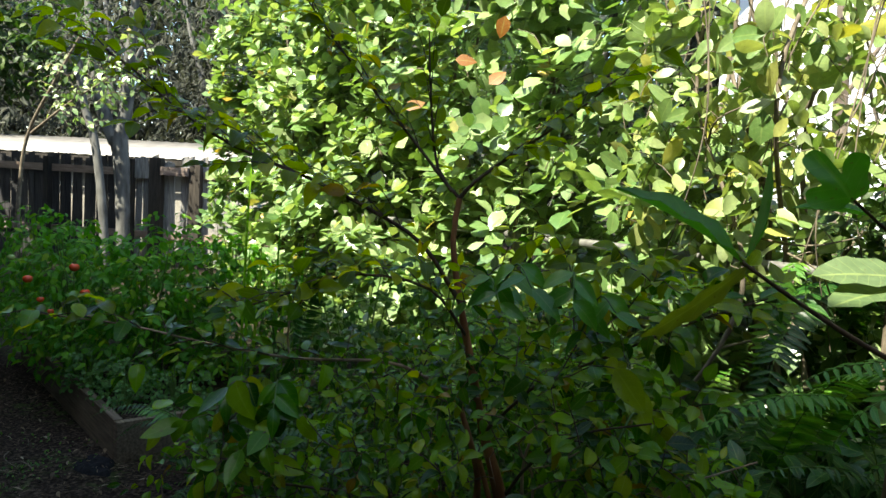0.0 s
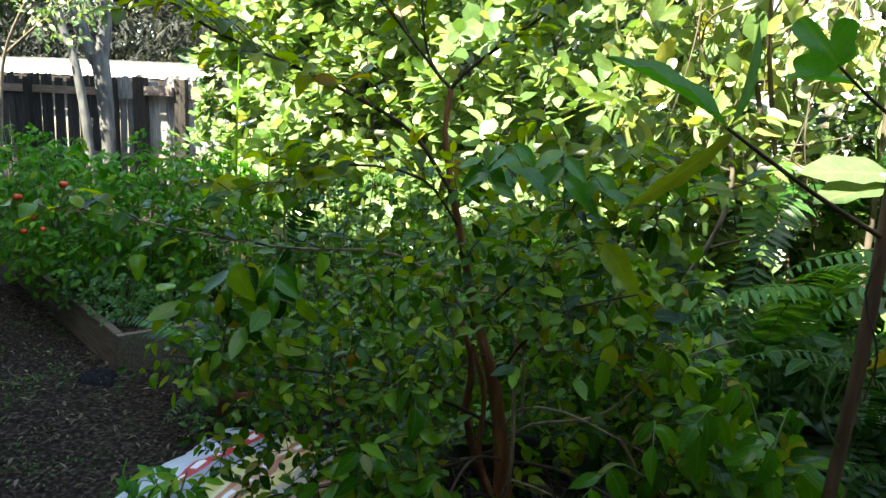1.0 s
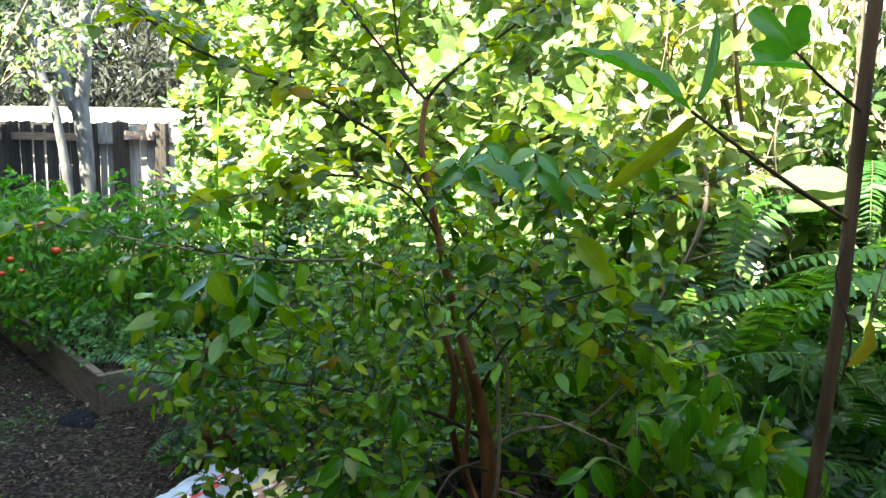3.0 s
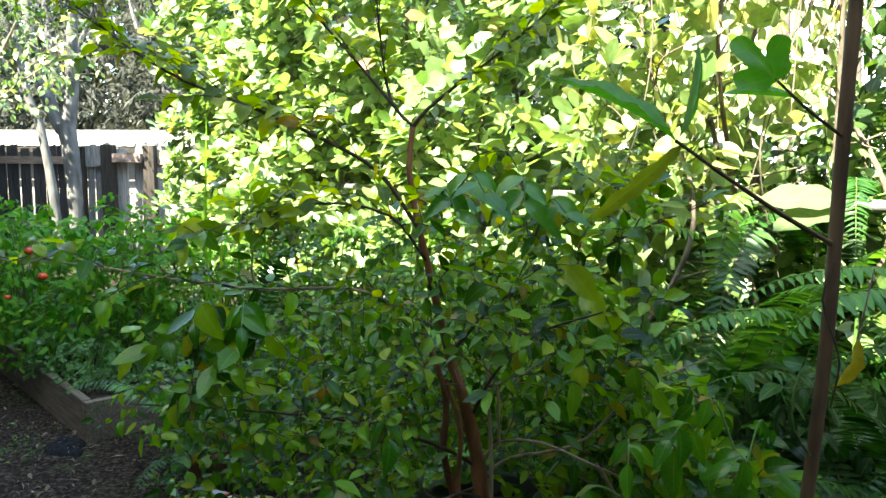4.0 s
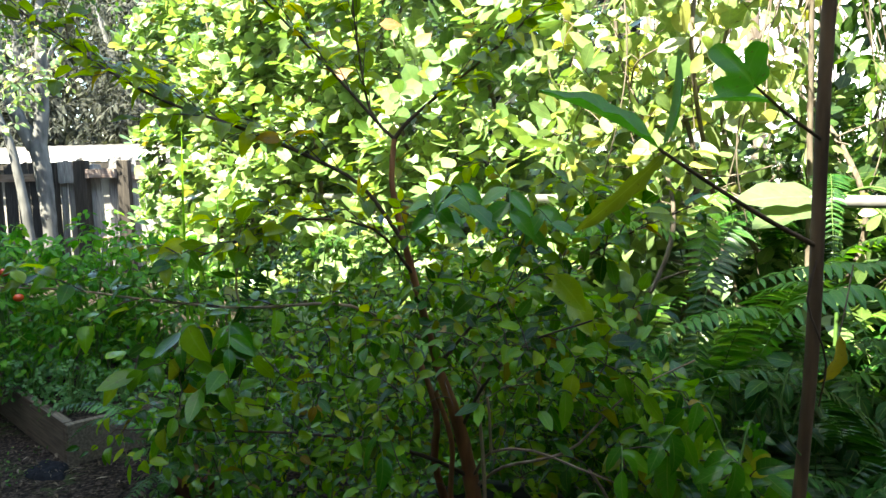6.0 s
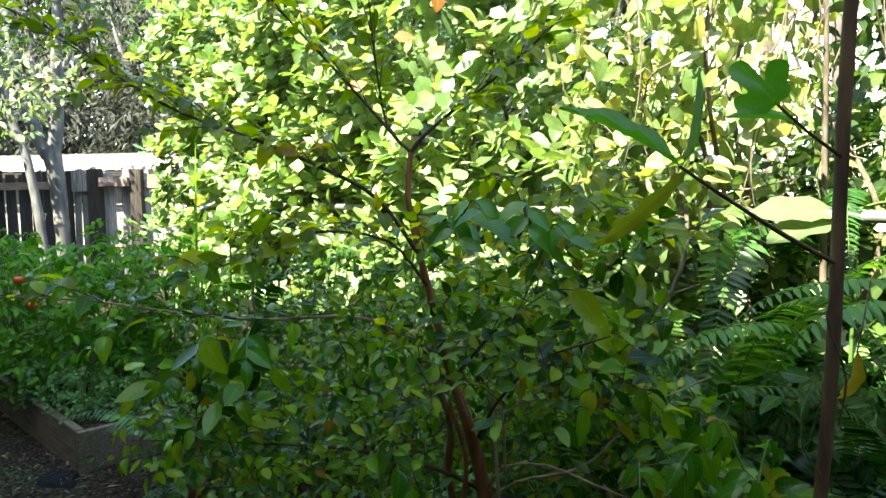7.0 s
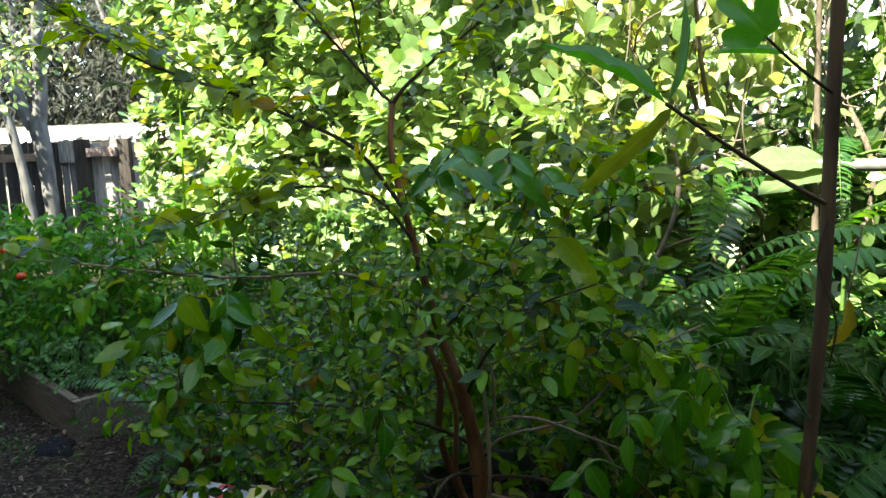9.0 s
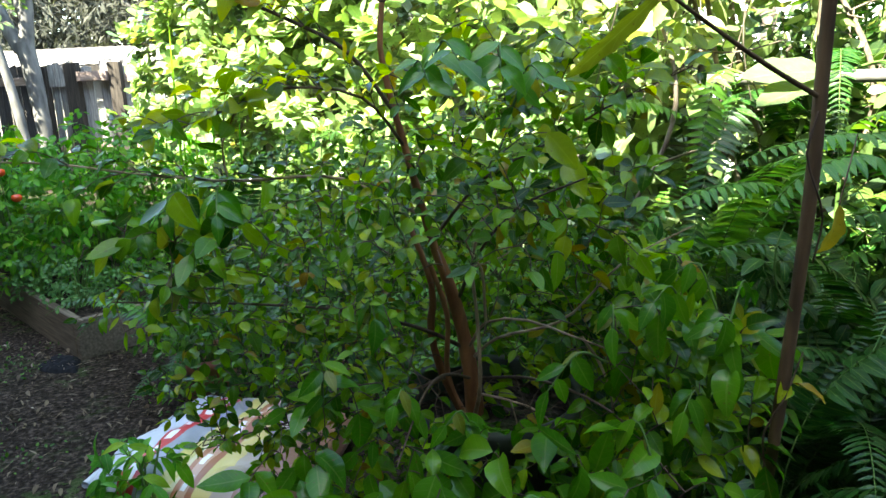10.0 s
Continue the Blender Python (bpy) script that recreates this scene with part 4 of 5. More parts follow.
    tubes("stalk", [(smooth_line([(1.03, 1.6, 1.04), (1.05, 1.62, 1.10), (1.10, 1.70, 1.16)], 0.02), 0.0016, 0.0016)], DARK_TWIG, d, "", "", 5)


# ---------------------------------------------------------------- hedge and shrubs
def along(t):
    """The hedge's line on the plan."""
    a, b = np.array((1.05, 2.62)), np.array((-2.5, 6.0))
    return a + (b - a) * t


def rosette(q, axis, count, size):
    """Leaves spread round the end of a twig, the inner ones steeper; gives their frames."""
    d = axis / np.linalg.norm(axis)
    u = np.cross(d, (0.3, 0.9, 0.1))
    u = u / np.linalg.norm(u)
    w = np.cross(d, u)
    out, turn = [], RNG.uniform(0, 6.28)
    for i in range(count):
        a, el = turn + 2.4 * i + RNG.normal(0, 0.2), -0.15 + 1.1 * i / count + RNG.normal(0, 0.15)
        r = math.cos(a) * u + math.sin(a) * w
        out.append(leaf_frame(q - d * 0.010 * (count - i), math.cos(el) * r + math.sin(el) * d, math.cos(el) * d - math.sin(el) * r + RNG.normal(0, 0.12, 3), size * RNG.uniform(0.65, 1.2) * (1.0 - 0.3 * i / count)))
    return out


def hedge():
    h = thing("hedge", (-0.3, 4.1, 0), "tall hedge of round leathery leaves in full sun", "hedge")
    n = np.array((0.69, 0.72))
    limbs, tg = [], []
    for i in range(26):
        p = along(-0.05 + 1.1 * i / 25) + n * RNG.uniform(0.15, 0.8)
        q = [np.array((p[0], p[1], 0.0))]
        for z in (0.7, 1.4, 2.1, 2.9):
            q.append(np.array((p[0] + RNG.normal(0, 0.10), p[1] + RNG.normal(0, 0.10), z)))
        line = smooth_line(q, 0.06)
        limbs.append(line)
        tubes("stem", [(line, RNG.uniform(0.012, 0.022), 0.006)], GREY_TWIG, h, "", "", 7)
    frames = []
    for k in range(11000):
        t, z = RNG.random() ** 0.8 * 0.99 + 0.04, RNG.uniform(0.45, 3.0)
        bulge = noise.noise((t * 11, z * 2.6, 5.0)) + 0.5 * noise.noise((t * 26, z * 6.0, 1.0))
        hole = noise.noise((t * 17 + 3, z * 4.2, 9.0))
        depth = RNG.random() ** 1.3 * 0.85
        if (hole < -0.16 and depth < 0.55) or (t < 0.13 and z > 1.8) or RNG.random() < 0.56:
            continue
        p = along(t) + n * (depth - 0.05 - 0.30 * bulge)
        q = np.array((p[0], p[1], z))
        tg.append(q)
        frames += rosette(q, np.array((-0.28, -0.30, 0.85)) + RNG.normal(0, 0.45, 3), int(RNG.integers(5, 9)), 1.08)
    lines, _ = grow(tg, limbs, 0.9, 0.0, 0.040, 0.80, 0.0, False, 0.95, 0.0022, far=0.05)
    tubes("twig_growth", lines, GREY_TWIG, h, "", "stuff", 4, 0.1)
    foliage(h, frames, HEDGE_SHAPES, HEDGE_LEAF, (0.3, 2.6, 1.6))
    for p, ax in (((0.05, 2.95, 1.93), (-0.9, -0.3, 0.1)), ((0.13, 2.95, 2.02), (0.2, -0.3, 1.0)), ((0.16, 2.96, 1.90), (-0.6, -0.4, -0.5)), ((-0.15, 3.0, 1.78), (-0.8, -0.4, -0.3))):
        leaf_pieces("leaf", [leaf_frame(p, ax, (0.1, -0.9, 0.5), 0.8)], HEDGE_SHAPES[:1], ORANGE_LEAF, h)


def pale_shrub():
    """Open, twiggy shrub with big pale leaves at the hedge's sunny end."""
    s = thing("pale_shrub", (1.3, 2.9, 0), "open shrub with big pale leaves and bare grey stems", "shrub")
    limbs, tg = [], []
    for i in range(14):
        x, y = RNG.uniform(0.75, 2.3), RNG.uniform(2.5, 3.5)
        q = [np.array((x, y, 0.0))]
        for z in (0.6, 1.2, 1.8, 2.4, 3.0):
            q.append(np.array((x + RNG.normal(0, 0.13), y + RNG.normal(0, 0.12), z)))
        line = smooth_line(q, 0.06)
        limbs.append(line)
        tubes("stem", [(line, RNG.uniform(0.008, 0.014), 0.004)], GREY_TWIG, s, "", "", 6)
    for i in range(60):
        a = limbs[int(RNG.integers(14))]
        p = a[int(RNG.integers(8, len(a)))]
        q = p + RNG.normal(0, 0.22, 3)
        line = smooth_line([p, (p + q) / 2 + RNG.normal(0, 0.06, 3), q], 0.03)
        limbs.append(line)
        tubes("branch", [(line, 0.0045, 0.002)], GREY_TWIG, s, "", "", 5)
    for p in np.concatenate([in_ball(200, (0.92, 2.66, 1.66), (0.42, 0.35, 0.50)), in_ball(80, (1.75, 2.9, 1.35), (0.7, 0.5, 0.45)), in_ball(36, (1.28, 2.75, 1.95), (0.22, 0.25, 0.35))]):
        if p[0] < 1.50 or p[2] < 1.76:
            tg.append(p)
    lines, frames = grow(tg, limbs, 0.6, 0.10, 0.04, 0.68, 0.0, True, 0.9, 0.0018)
    tubes("twig_growth", lines, GREY_TWIG, s, "", "stuff", 4, 0.1)
    foliage(s, frames, SHRUB_SHAPES, SHRUB_LEAF, (1.0, 2.3, 1.6), 300)
    for i in range(34):
        p = np.array((RNG.uniform(0.55, 1.9), RNG.uniform(2.35, 3.0), RNG.uniform(1.9, 2.7)))
        q = p + (RNG.normal(0, 0.12), RNG.normal(0, 0.05), -RNG.uniform(0.5, 1.1))
        mid = (p + q) / 2 + (RNG.normal(0, 0.09), RNG.normal(0, 0.04), RNG.normal(0, 0.05))
        tubes("vine", [(smooth_line([p, mid, q], 0.04), 0.0028, 0.0016)], GREY_TWIG, s, "", "", 5)
    leaf_pieces("leaf", [leaf_frame((0.94, 2.42, 1.72), (0.0, -0.2, -1.0), (0.0, -0.9, 0.45), 0.95)], [HEDGE_SHAPES[1]], SHRUB_LEAF, s)


def broad_plant():
    """Big soft leaves beside the pipe rail."""
    s = thing("broad_leaf_plant", (1.4, 2.35, 0), "plant with very large pale green leaves", "plant")
    big = [leaf_shape(0.30, 0.14, 0.5, 0.7, 0.2, c, 10, 0.04) for c in (0.3, 0.55)]
    top = np.array((1.42, 2.42, 1.28))
    tubes("stem", [(smooth_line([(1.45, 2.5, 0), (1.43, 2.46, 0.6), top], 0.06), 0.008, 0.005)], GREEN_STEM, s, "", "", 8)
    for p, ax, nr, k in (((1.36, 2.38, 1.27), (-0.95, -0.25, 0.12), (0.05, -0.5, 0.85), 0.95), ((1.36, 2.36, 1.25), (-0.9, -0.4, -0.06), (0.0, -0.25, 0.95), 0.95), ((1.56, 2.38, 1.27), (0.45, -0.3, 0.8), (-0.3, -0.7, 0.5), 0.85),
                         ((1.58, 2.38, 1.20), (0.55, -0.2, 0.8), (-0.5, -0.7, 0.5), 0.8), ((1.55, 2.36, 1.28), (0.9, -0.3, 0.2), (0.0, -0.5, 0.9), 0.9), ((1.52, 2.30, 1.18), (0.3, -0.4, -0.8), (0.0, -0.9, 0.4), 0.55)):
        p = np.array(p)
        tubes("leaf_stalk", [(smooth_line([top, (top + p) / 2 + (0, 0, 0.02), p], 0.02), 0.004, 0.003)], GREEN_STEM, s, "", "", 6)
        leaf_pieces("leaf", [leaf_frame(p, ax, nr, k)], big, BROAD_LEAF if k > 0.6 else DRY_LEAF, s)


# ---------------------------------------------------------------- ferns
GREEN_FERN = leaf_material("fresh_fern_leaf", [(0.0, (0.036, 0.140, 0.012)), (1.0, (0.075, 0.215, 0.018))], (1.5, 1.9, 0.35), 0.38, 0.36, 0.2, 0.4, pairs=3.0)


def frond(name, start, heading, length, rise, droop, parent, material=SHADED_FERN, pinna=0.06, gap=0.018):
    d = np.array((math.cos(heading), math.sin(heading), rise))
    d = d / np.linalg.norm(d)
    p, line = np.array(start, float), []
    n = int(length / 0.02)
    for i in range(n):
        line.append(p.copy())
        d = d + np.array((RNG.normal(0, 0.01), RNG.normal(0, 0.01), -droop * 0.02 * (0.4 + 1.6 * i / n)))
        d = d / np.linalg.norm(d)
        p = p + d * 0.02
    pinnate(name, np.array(line), 0.10 if length < 0.8 else 0.28, parent, material, pinna, max(gap * 0.8, pinna * 0.22))


def pinnate(name, line, bare, parent, material, pinna, gap, single=False):
    """Leaflets in two rows along the outer part of a rib."""
    n = len(line)
    frames = []
    step = gap / 0.02
    x = float(int(bare * n))
    while x < n - 2:
        i = int(x)
        tg = line[i + 1] - line[i]
        tg = tg / np.linalg.norm(tg)
        side = np.cross(tg, (0, 0, 1.0) if abs(tg[2]) < 0.85 else (0, -1.0, 0.2))
        side = side / (np.linalg.norm(side) + 1e-6)
        nrm = np.cross(side, tg)
        g = (i / n - bare) / (1 - bare)
        size = pinna * min(1.0, (1.06 - g) * 1.8, 0.40 + g * 2.6)
        for s in (1, -1):
            ax = s * side + tg * 0.28 + np.array((0, 0, -0.12)) + RNG.normal(0, 0.05, 3)
            frames.append(leaf_frame(line[i], ax, nrm + RNG.normal(0, 0.12, 3), size * RNG.uniform(0.9, 1.08)))
        x += step
    if single:
        rib = tubes(name, [(line, 0.0024, 0.0009)], GREEN_STEM, parent, "", "", 5, 0.05)
        leaf_pieces("leaflet", frames, PINNA_SHAPES, material, rib)
    else:
        ob = leaf_mass(name, frames, PINNA_SHAPES, material, parent, "", "stuff")
        tubes("rachis", [(line, 0.0024, 0.0009)], GREEN_STEM, ob, "", "", 5, 0.05)


def even_line(pts):
    """A smooth line with a point every two centimetres."""
    fine = smooth_line(pts, 0.005)
    run = np.concatenate([[0], np.cumsum(np.linalg.norm(np.diff(fine, axis=0), axis=1))])
    at = np.arange(0, run[-1], 0.02)
    return np.stack([np.interp(at, run, fine[:, c]) for c in range(3)], 1)


def arching_ferns():
    """Ferns whose single long fronds lean out over the rest."""
    for label, mat_, pinna, bare, pts in (
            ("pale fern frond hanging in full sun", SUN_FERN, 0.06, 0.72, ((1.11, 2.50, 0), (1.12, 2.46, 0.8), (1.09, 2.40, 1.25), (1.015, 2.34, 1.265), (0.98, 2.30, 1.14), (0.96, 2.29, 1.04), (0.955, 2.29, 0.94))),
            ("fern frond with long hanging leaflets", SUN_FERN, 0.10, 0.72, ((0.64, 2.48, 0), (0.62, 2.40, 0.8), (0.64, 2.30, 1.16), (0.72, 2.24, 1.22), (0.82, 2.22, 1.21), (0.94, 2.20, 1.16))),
            ("arching green fern frond over the undergrowth", GREEN_FERN, 0.088, 0.66, ((1.31, 1.86, 0), (1.32, 1.82, 0.6), (1.27, 1.76, 1.01), (1.15, 1.72, 1.11), (1.07, 1.71, 1.11), (1.0, 1.70, 1.08), (0.95, 1.70, 1.025), (0.91, 1.70, 0.95))),
            ("arching green fern frond over the undergrowth", GREEN_FERN, 0.07, 0.62, ((1.40, 1.98, 0), (1.40, 1.96, 0.7), (1.32, 1.86, 1.10), (1.16, 1.81, 1.15), (1.04, 1.80, 1.14), (0.93, 1.79, 1.11), (0.84, 1.78, 1.04))),
            ("arching green fern frond over the undergrowth", GREEN_FERN, 0.065, 0.62, ((1.20, 2.05, 0), (1.18, 2.02, 0.7), (1.06, 1.92, 1.0), (0.90, 1.86, 1.04), (0.76, 1.83, 0.99), (0.66, 1.82, 0.88))),
            ("arching green fern frond over the undergrowth", GREEN_FERN, 0.075, 0.62, ((1.42, 2.0, 0), (1.42, 1.96, 0.6), (1.36, 1.86, 0.90), (1.24, 1.80, 0.98), (1.10, 1.77, 0.97), (0.98, 1.76, 0.88))),
            ("green fern frond leaning over the corner of the timber bed", GREEN_FERN, 0.075, 0.30, ((-0.98, 3.12, 0), (-1.02, 3.08, 0.14), (-1.08, 3.05, 0.31), (-1.18, 3.04, 0.40), (-1.32, 3.03, 0.43), (-1.44, 3.02, 0.40))),
            ("large dark fern frond beside the sapling", SHADED_FERN, 0.10, 0.50, ((0.97, 1.64, 0), (0.98, 1.63, 0.40), (1.02, 1.61, 0.62), (1.12, 1.58, 0.76), (1.24, 1.55, 0.84), (1.36, 1.52, 0.85))),
            ("large dark fern frond beside the sapling", SHADED_FERN, 0.09, 0.50, ((1.0, 1.52, 0), (1.0, 1.5, 0.30), (1.05, 1.46, 0.48), (1.14, 1.42, 0.56), (1.28, 1.38, 0.58))),
            ("green fern frond in the gap behind the bush", SHADED_FERN, 0.065, 0.60, ((-0.60, 3.0, 0), (-0.62, 2.98, 0.6), (-0.56, 2.94, 0.98), (-0.44, 2.90, 1.06), (-0.30, 2.87, 1.08)))):
        f = thing("fern", pts[0], label, "fern", "ferns")
        pinnate("frond", even_line(pts), bare, f, mat_, pinna, pinna * 0.21, True)


def fern(loc, count, length, label, rise=1.2, droop=2.2, around=(0, 6.283), pinna=0.06, material=None):
    f = thing("fern", loc, label, "fern", "ferns")
    for i in range(count):
        a = around[0] + (around[1] - around[0]) * (i + RNG.uniform(0.1, 0.9)) / count
        frond("frond", np.array(loc) + (0.03 * math.cos(a), 0.03 * math.sin(a), 0), a, length * RNG.uniform(0.75, 1.15), rise * RNG.uniform(0.6, 1.4), droop * RNG.uniform(0.8, 1.2), f, material or SHADED_FERN, pinna * RNG.uniform(0.85, 1.1))


def ferns():
    # The fern colours follow the shade and sun that fall on each plant.
    fern((-0.92, 3.24, 0.0), 13, 0.78, "green sword fern beside the timber bed", 1.5, 2.2)
    fern((-0.40, 3.2, 0.0), 11, 1.35, "arching sword fern at the foot of the hedge", 3.0, 1.9)
    fern((0.05, 2.9, 0.0), 10, 1.2, "sword fern deep behind the bush", 2.6, 2.0)
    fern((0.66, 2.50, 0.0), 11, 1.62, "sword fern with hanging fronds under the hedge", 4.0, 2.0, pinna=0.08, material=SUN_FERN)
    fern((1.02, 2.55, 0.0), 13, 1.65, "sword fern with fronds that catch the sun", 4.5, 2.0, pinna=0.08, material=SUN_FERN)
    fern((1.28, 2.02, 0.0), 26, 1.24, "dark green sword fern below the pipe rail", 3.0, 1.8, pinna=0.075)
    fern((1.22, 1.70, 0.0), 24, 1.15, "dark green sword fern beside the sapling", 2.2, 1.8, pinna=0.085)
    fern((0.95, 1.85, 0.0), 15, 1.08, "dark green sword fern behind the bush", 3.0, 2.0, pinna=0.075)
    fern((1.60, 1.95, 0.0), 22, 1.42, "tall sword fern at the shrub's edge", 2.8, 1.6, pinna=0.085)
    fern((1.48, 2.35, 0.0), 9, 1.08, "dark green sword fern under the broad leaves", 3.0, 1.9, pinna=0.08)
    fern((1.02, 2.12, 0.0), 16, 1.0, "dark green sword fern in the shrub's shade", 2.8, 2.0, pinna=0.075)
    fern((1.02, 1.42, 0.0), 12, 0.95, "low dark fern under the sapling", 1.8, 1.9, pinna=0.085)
    fern((1.72, 3.25, 0.0), 13, 2.3, "very tall fern in half shade beside the pale trunks", 5.0, 1.3, pinna=0.10)
    fern((1.78, 3.2, 0.0), 9, 2.0, "tall fern in half shade behind the pipe rail", 4.0, 1.5, pinna=0.085)


# ---------------------------------------------------------------- garden plants
def leafy(name, loc, height, radii, n, label, category, shapes, material, size=1.0, gap=0.03, leafy_part=0.14, stems=5, group="", droop=0.2):
    p = thing(name, loc, label, category, group)
    x, y, z = loc
    limbs = []
    for i in range(stems):
        a = RNG.uniform(0, 6.28)
        r = RNG.uniform(0.2, 0.6)
        line = smooth_line([(x + 0.02 * math.cos(a), y + 0.02 * math.sin(a), z), (x + r * 0.4 * radii[0] * math.cos(a), y + r * 0.4 * radii[1] * math.sin(a), z + height * 0.45), (x + r * radii[0] * math.cos(a), y + r * radii[1] * math.sin(a), z + height * RNG.uniform(0.75, 0.98))], 0.04)
        limbs.append(line)
        tubes("stem", [(line, 0.0065, 0.0025)], GREEN_STEM, p, "", "", 6)
    tg = in_ball(n, (x, y, z + height * 0.52), (radii[0], radii[1], height * 0.5), 0.3)
    tg = np.concatenate([tg, in_ball(n // 4, (x, y, z + height * 0.25), (radii[0], radii[1], height * 0.25))])
    lines, frames = grow(tg, limbs, 0.6, leafy_part, gap, size, droop)
    tubes("twig_growth", lines, GREEN_STEM, p, "", "stuff", 4, 0.1)
    leaf_mass("foliage", frames, shapes, material, p)
    return p


def tomato(p, r, material, colour):
    t = thing("tomato", p, colour + " tomato hanging on its plant", "tomato", "tomatoes on the plants")
    bm = bmesh.new()
    bmesh.ops.create_uvsphere(bm, u_segments=18, v_segments=12, radius=r)
    for v in bm.verts:
        a = math.atan2(v.co.y, v.co.x)
        v.co.x *= 1.06 + 0.03 * math.cos(5 * a)
        v.co.y *= 1.06 + 0.03 * math.cos(5 * a)
        v.co.z = v.co.z * 0.9 - (0.25 * r * math.exp(-((v.co.x ** 2 + v.co.y ** 2) / (0.16 * r * r))) if v.co.z > 0 else 0)
        v.co += Vector(p)
    for f in bm.faces:
        f.smooth = True
    part("fruit", bm, material, t)
    sepals = [leaf_frame(np.array(p) + (0, 0, 0.72 * r), (math.cos(a), math.sin(a), 0.15), (0, 0, 1), r * 0.85) for a in np.arange(5) * 1.257]
    leaf_mass("calyx", sepals, [leaf_shape(1.0, 0.28, 0.3, 1.0, 0.1, 0.5, 4)], GREEN_LEAF, t, "", "")
    tubes("stalk", [(smooth_line([np.array(p) + (0, 0, 0.65 * r), np.array(p) + (0.01, 0.01, 0.05), np.array(p) + (0.03, 0.02, 0.09)], 0.02), 0.002, 0.002)], GREEN_STEM, t, "", "", 5)


def bed_plants():
    for (x, y), h, r, n in (((-2.50, 4.20), 0.98, 0.44, 300), ((-3.0, 4.65), 1.05, 0.45, 260), ((-2.02, 4.22), 0.92, 0.40, 280), ((-2.2, 4.75), 1.05, 0.45, 240), ((-3.5, 5.0), 1.05, 0.5, 200), ((-1.72, 4.50), 0.95, 0.40, 240)):
        leafy("tomato_plant", (x, y, 0.14), h, (r, r), n, "bushy green tomato plant in the raised bed", "plant", GREEN_SHAPES, GREEN_LEAF, 1.1, 0.028, 0.16, 7, "plants in the raised bed", 0.2)
    for (x, y), h, r, n in (((-1.90, 3.80), 0.30, 0.22, 130), ((-2.25, 3.98), 0.32, 0.22, 130), ((-1.62, 3.85), 0.26, 0.18, 90)):
        leafy("herb_clump", (x, y, 0.14), h, (r, r), n, "blue-green feathery herb spilling over the bed", "herb", HERB_SHAPES, HERB_LEAF, 1.0, 0.014, 0.10, 8, "plants in the raised bed", 0.1)
    for p in ((-2.62, 3.93, 0.80), (-2.27, 3.86, 0.90), (-2.20, 3.86, 0.76)):
        tomato(p, 0.026, TOMATO, "ripe red")
    for p in ((-2.48, 3.86, 0.70), (-2.40, 3.84, 0.64), (-2.52, 3.84, 0.62)):
        tomato(p, 0.019, TOMATO, "small red")
    tomato((-2.72, 3.92, 0.92), 0.02, GREEN_TOMATO, "unripe green")


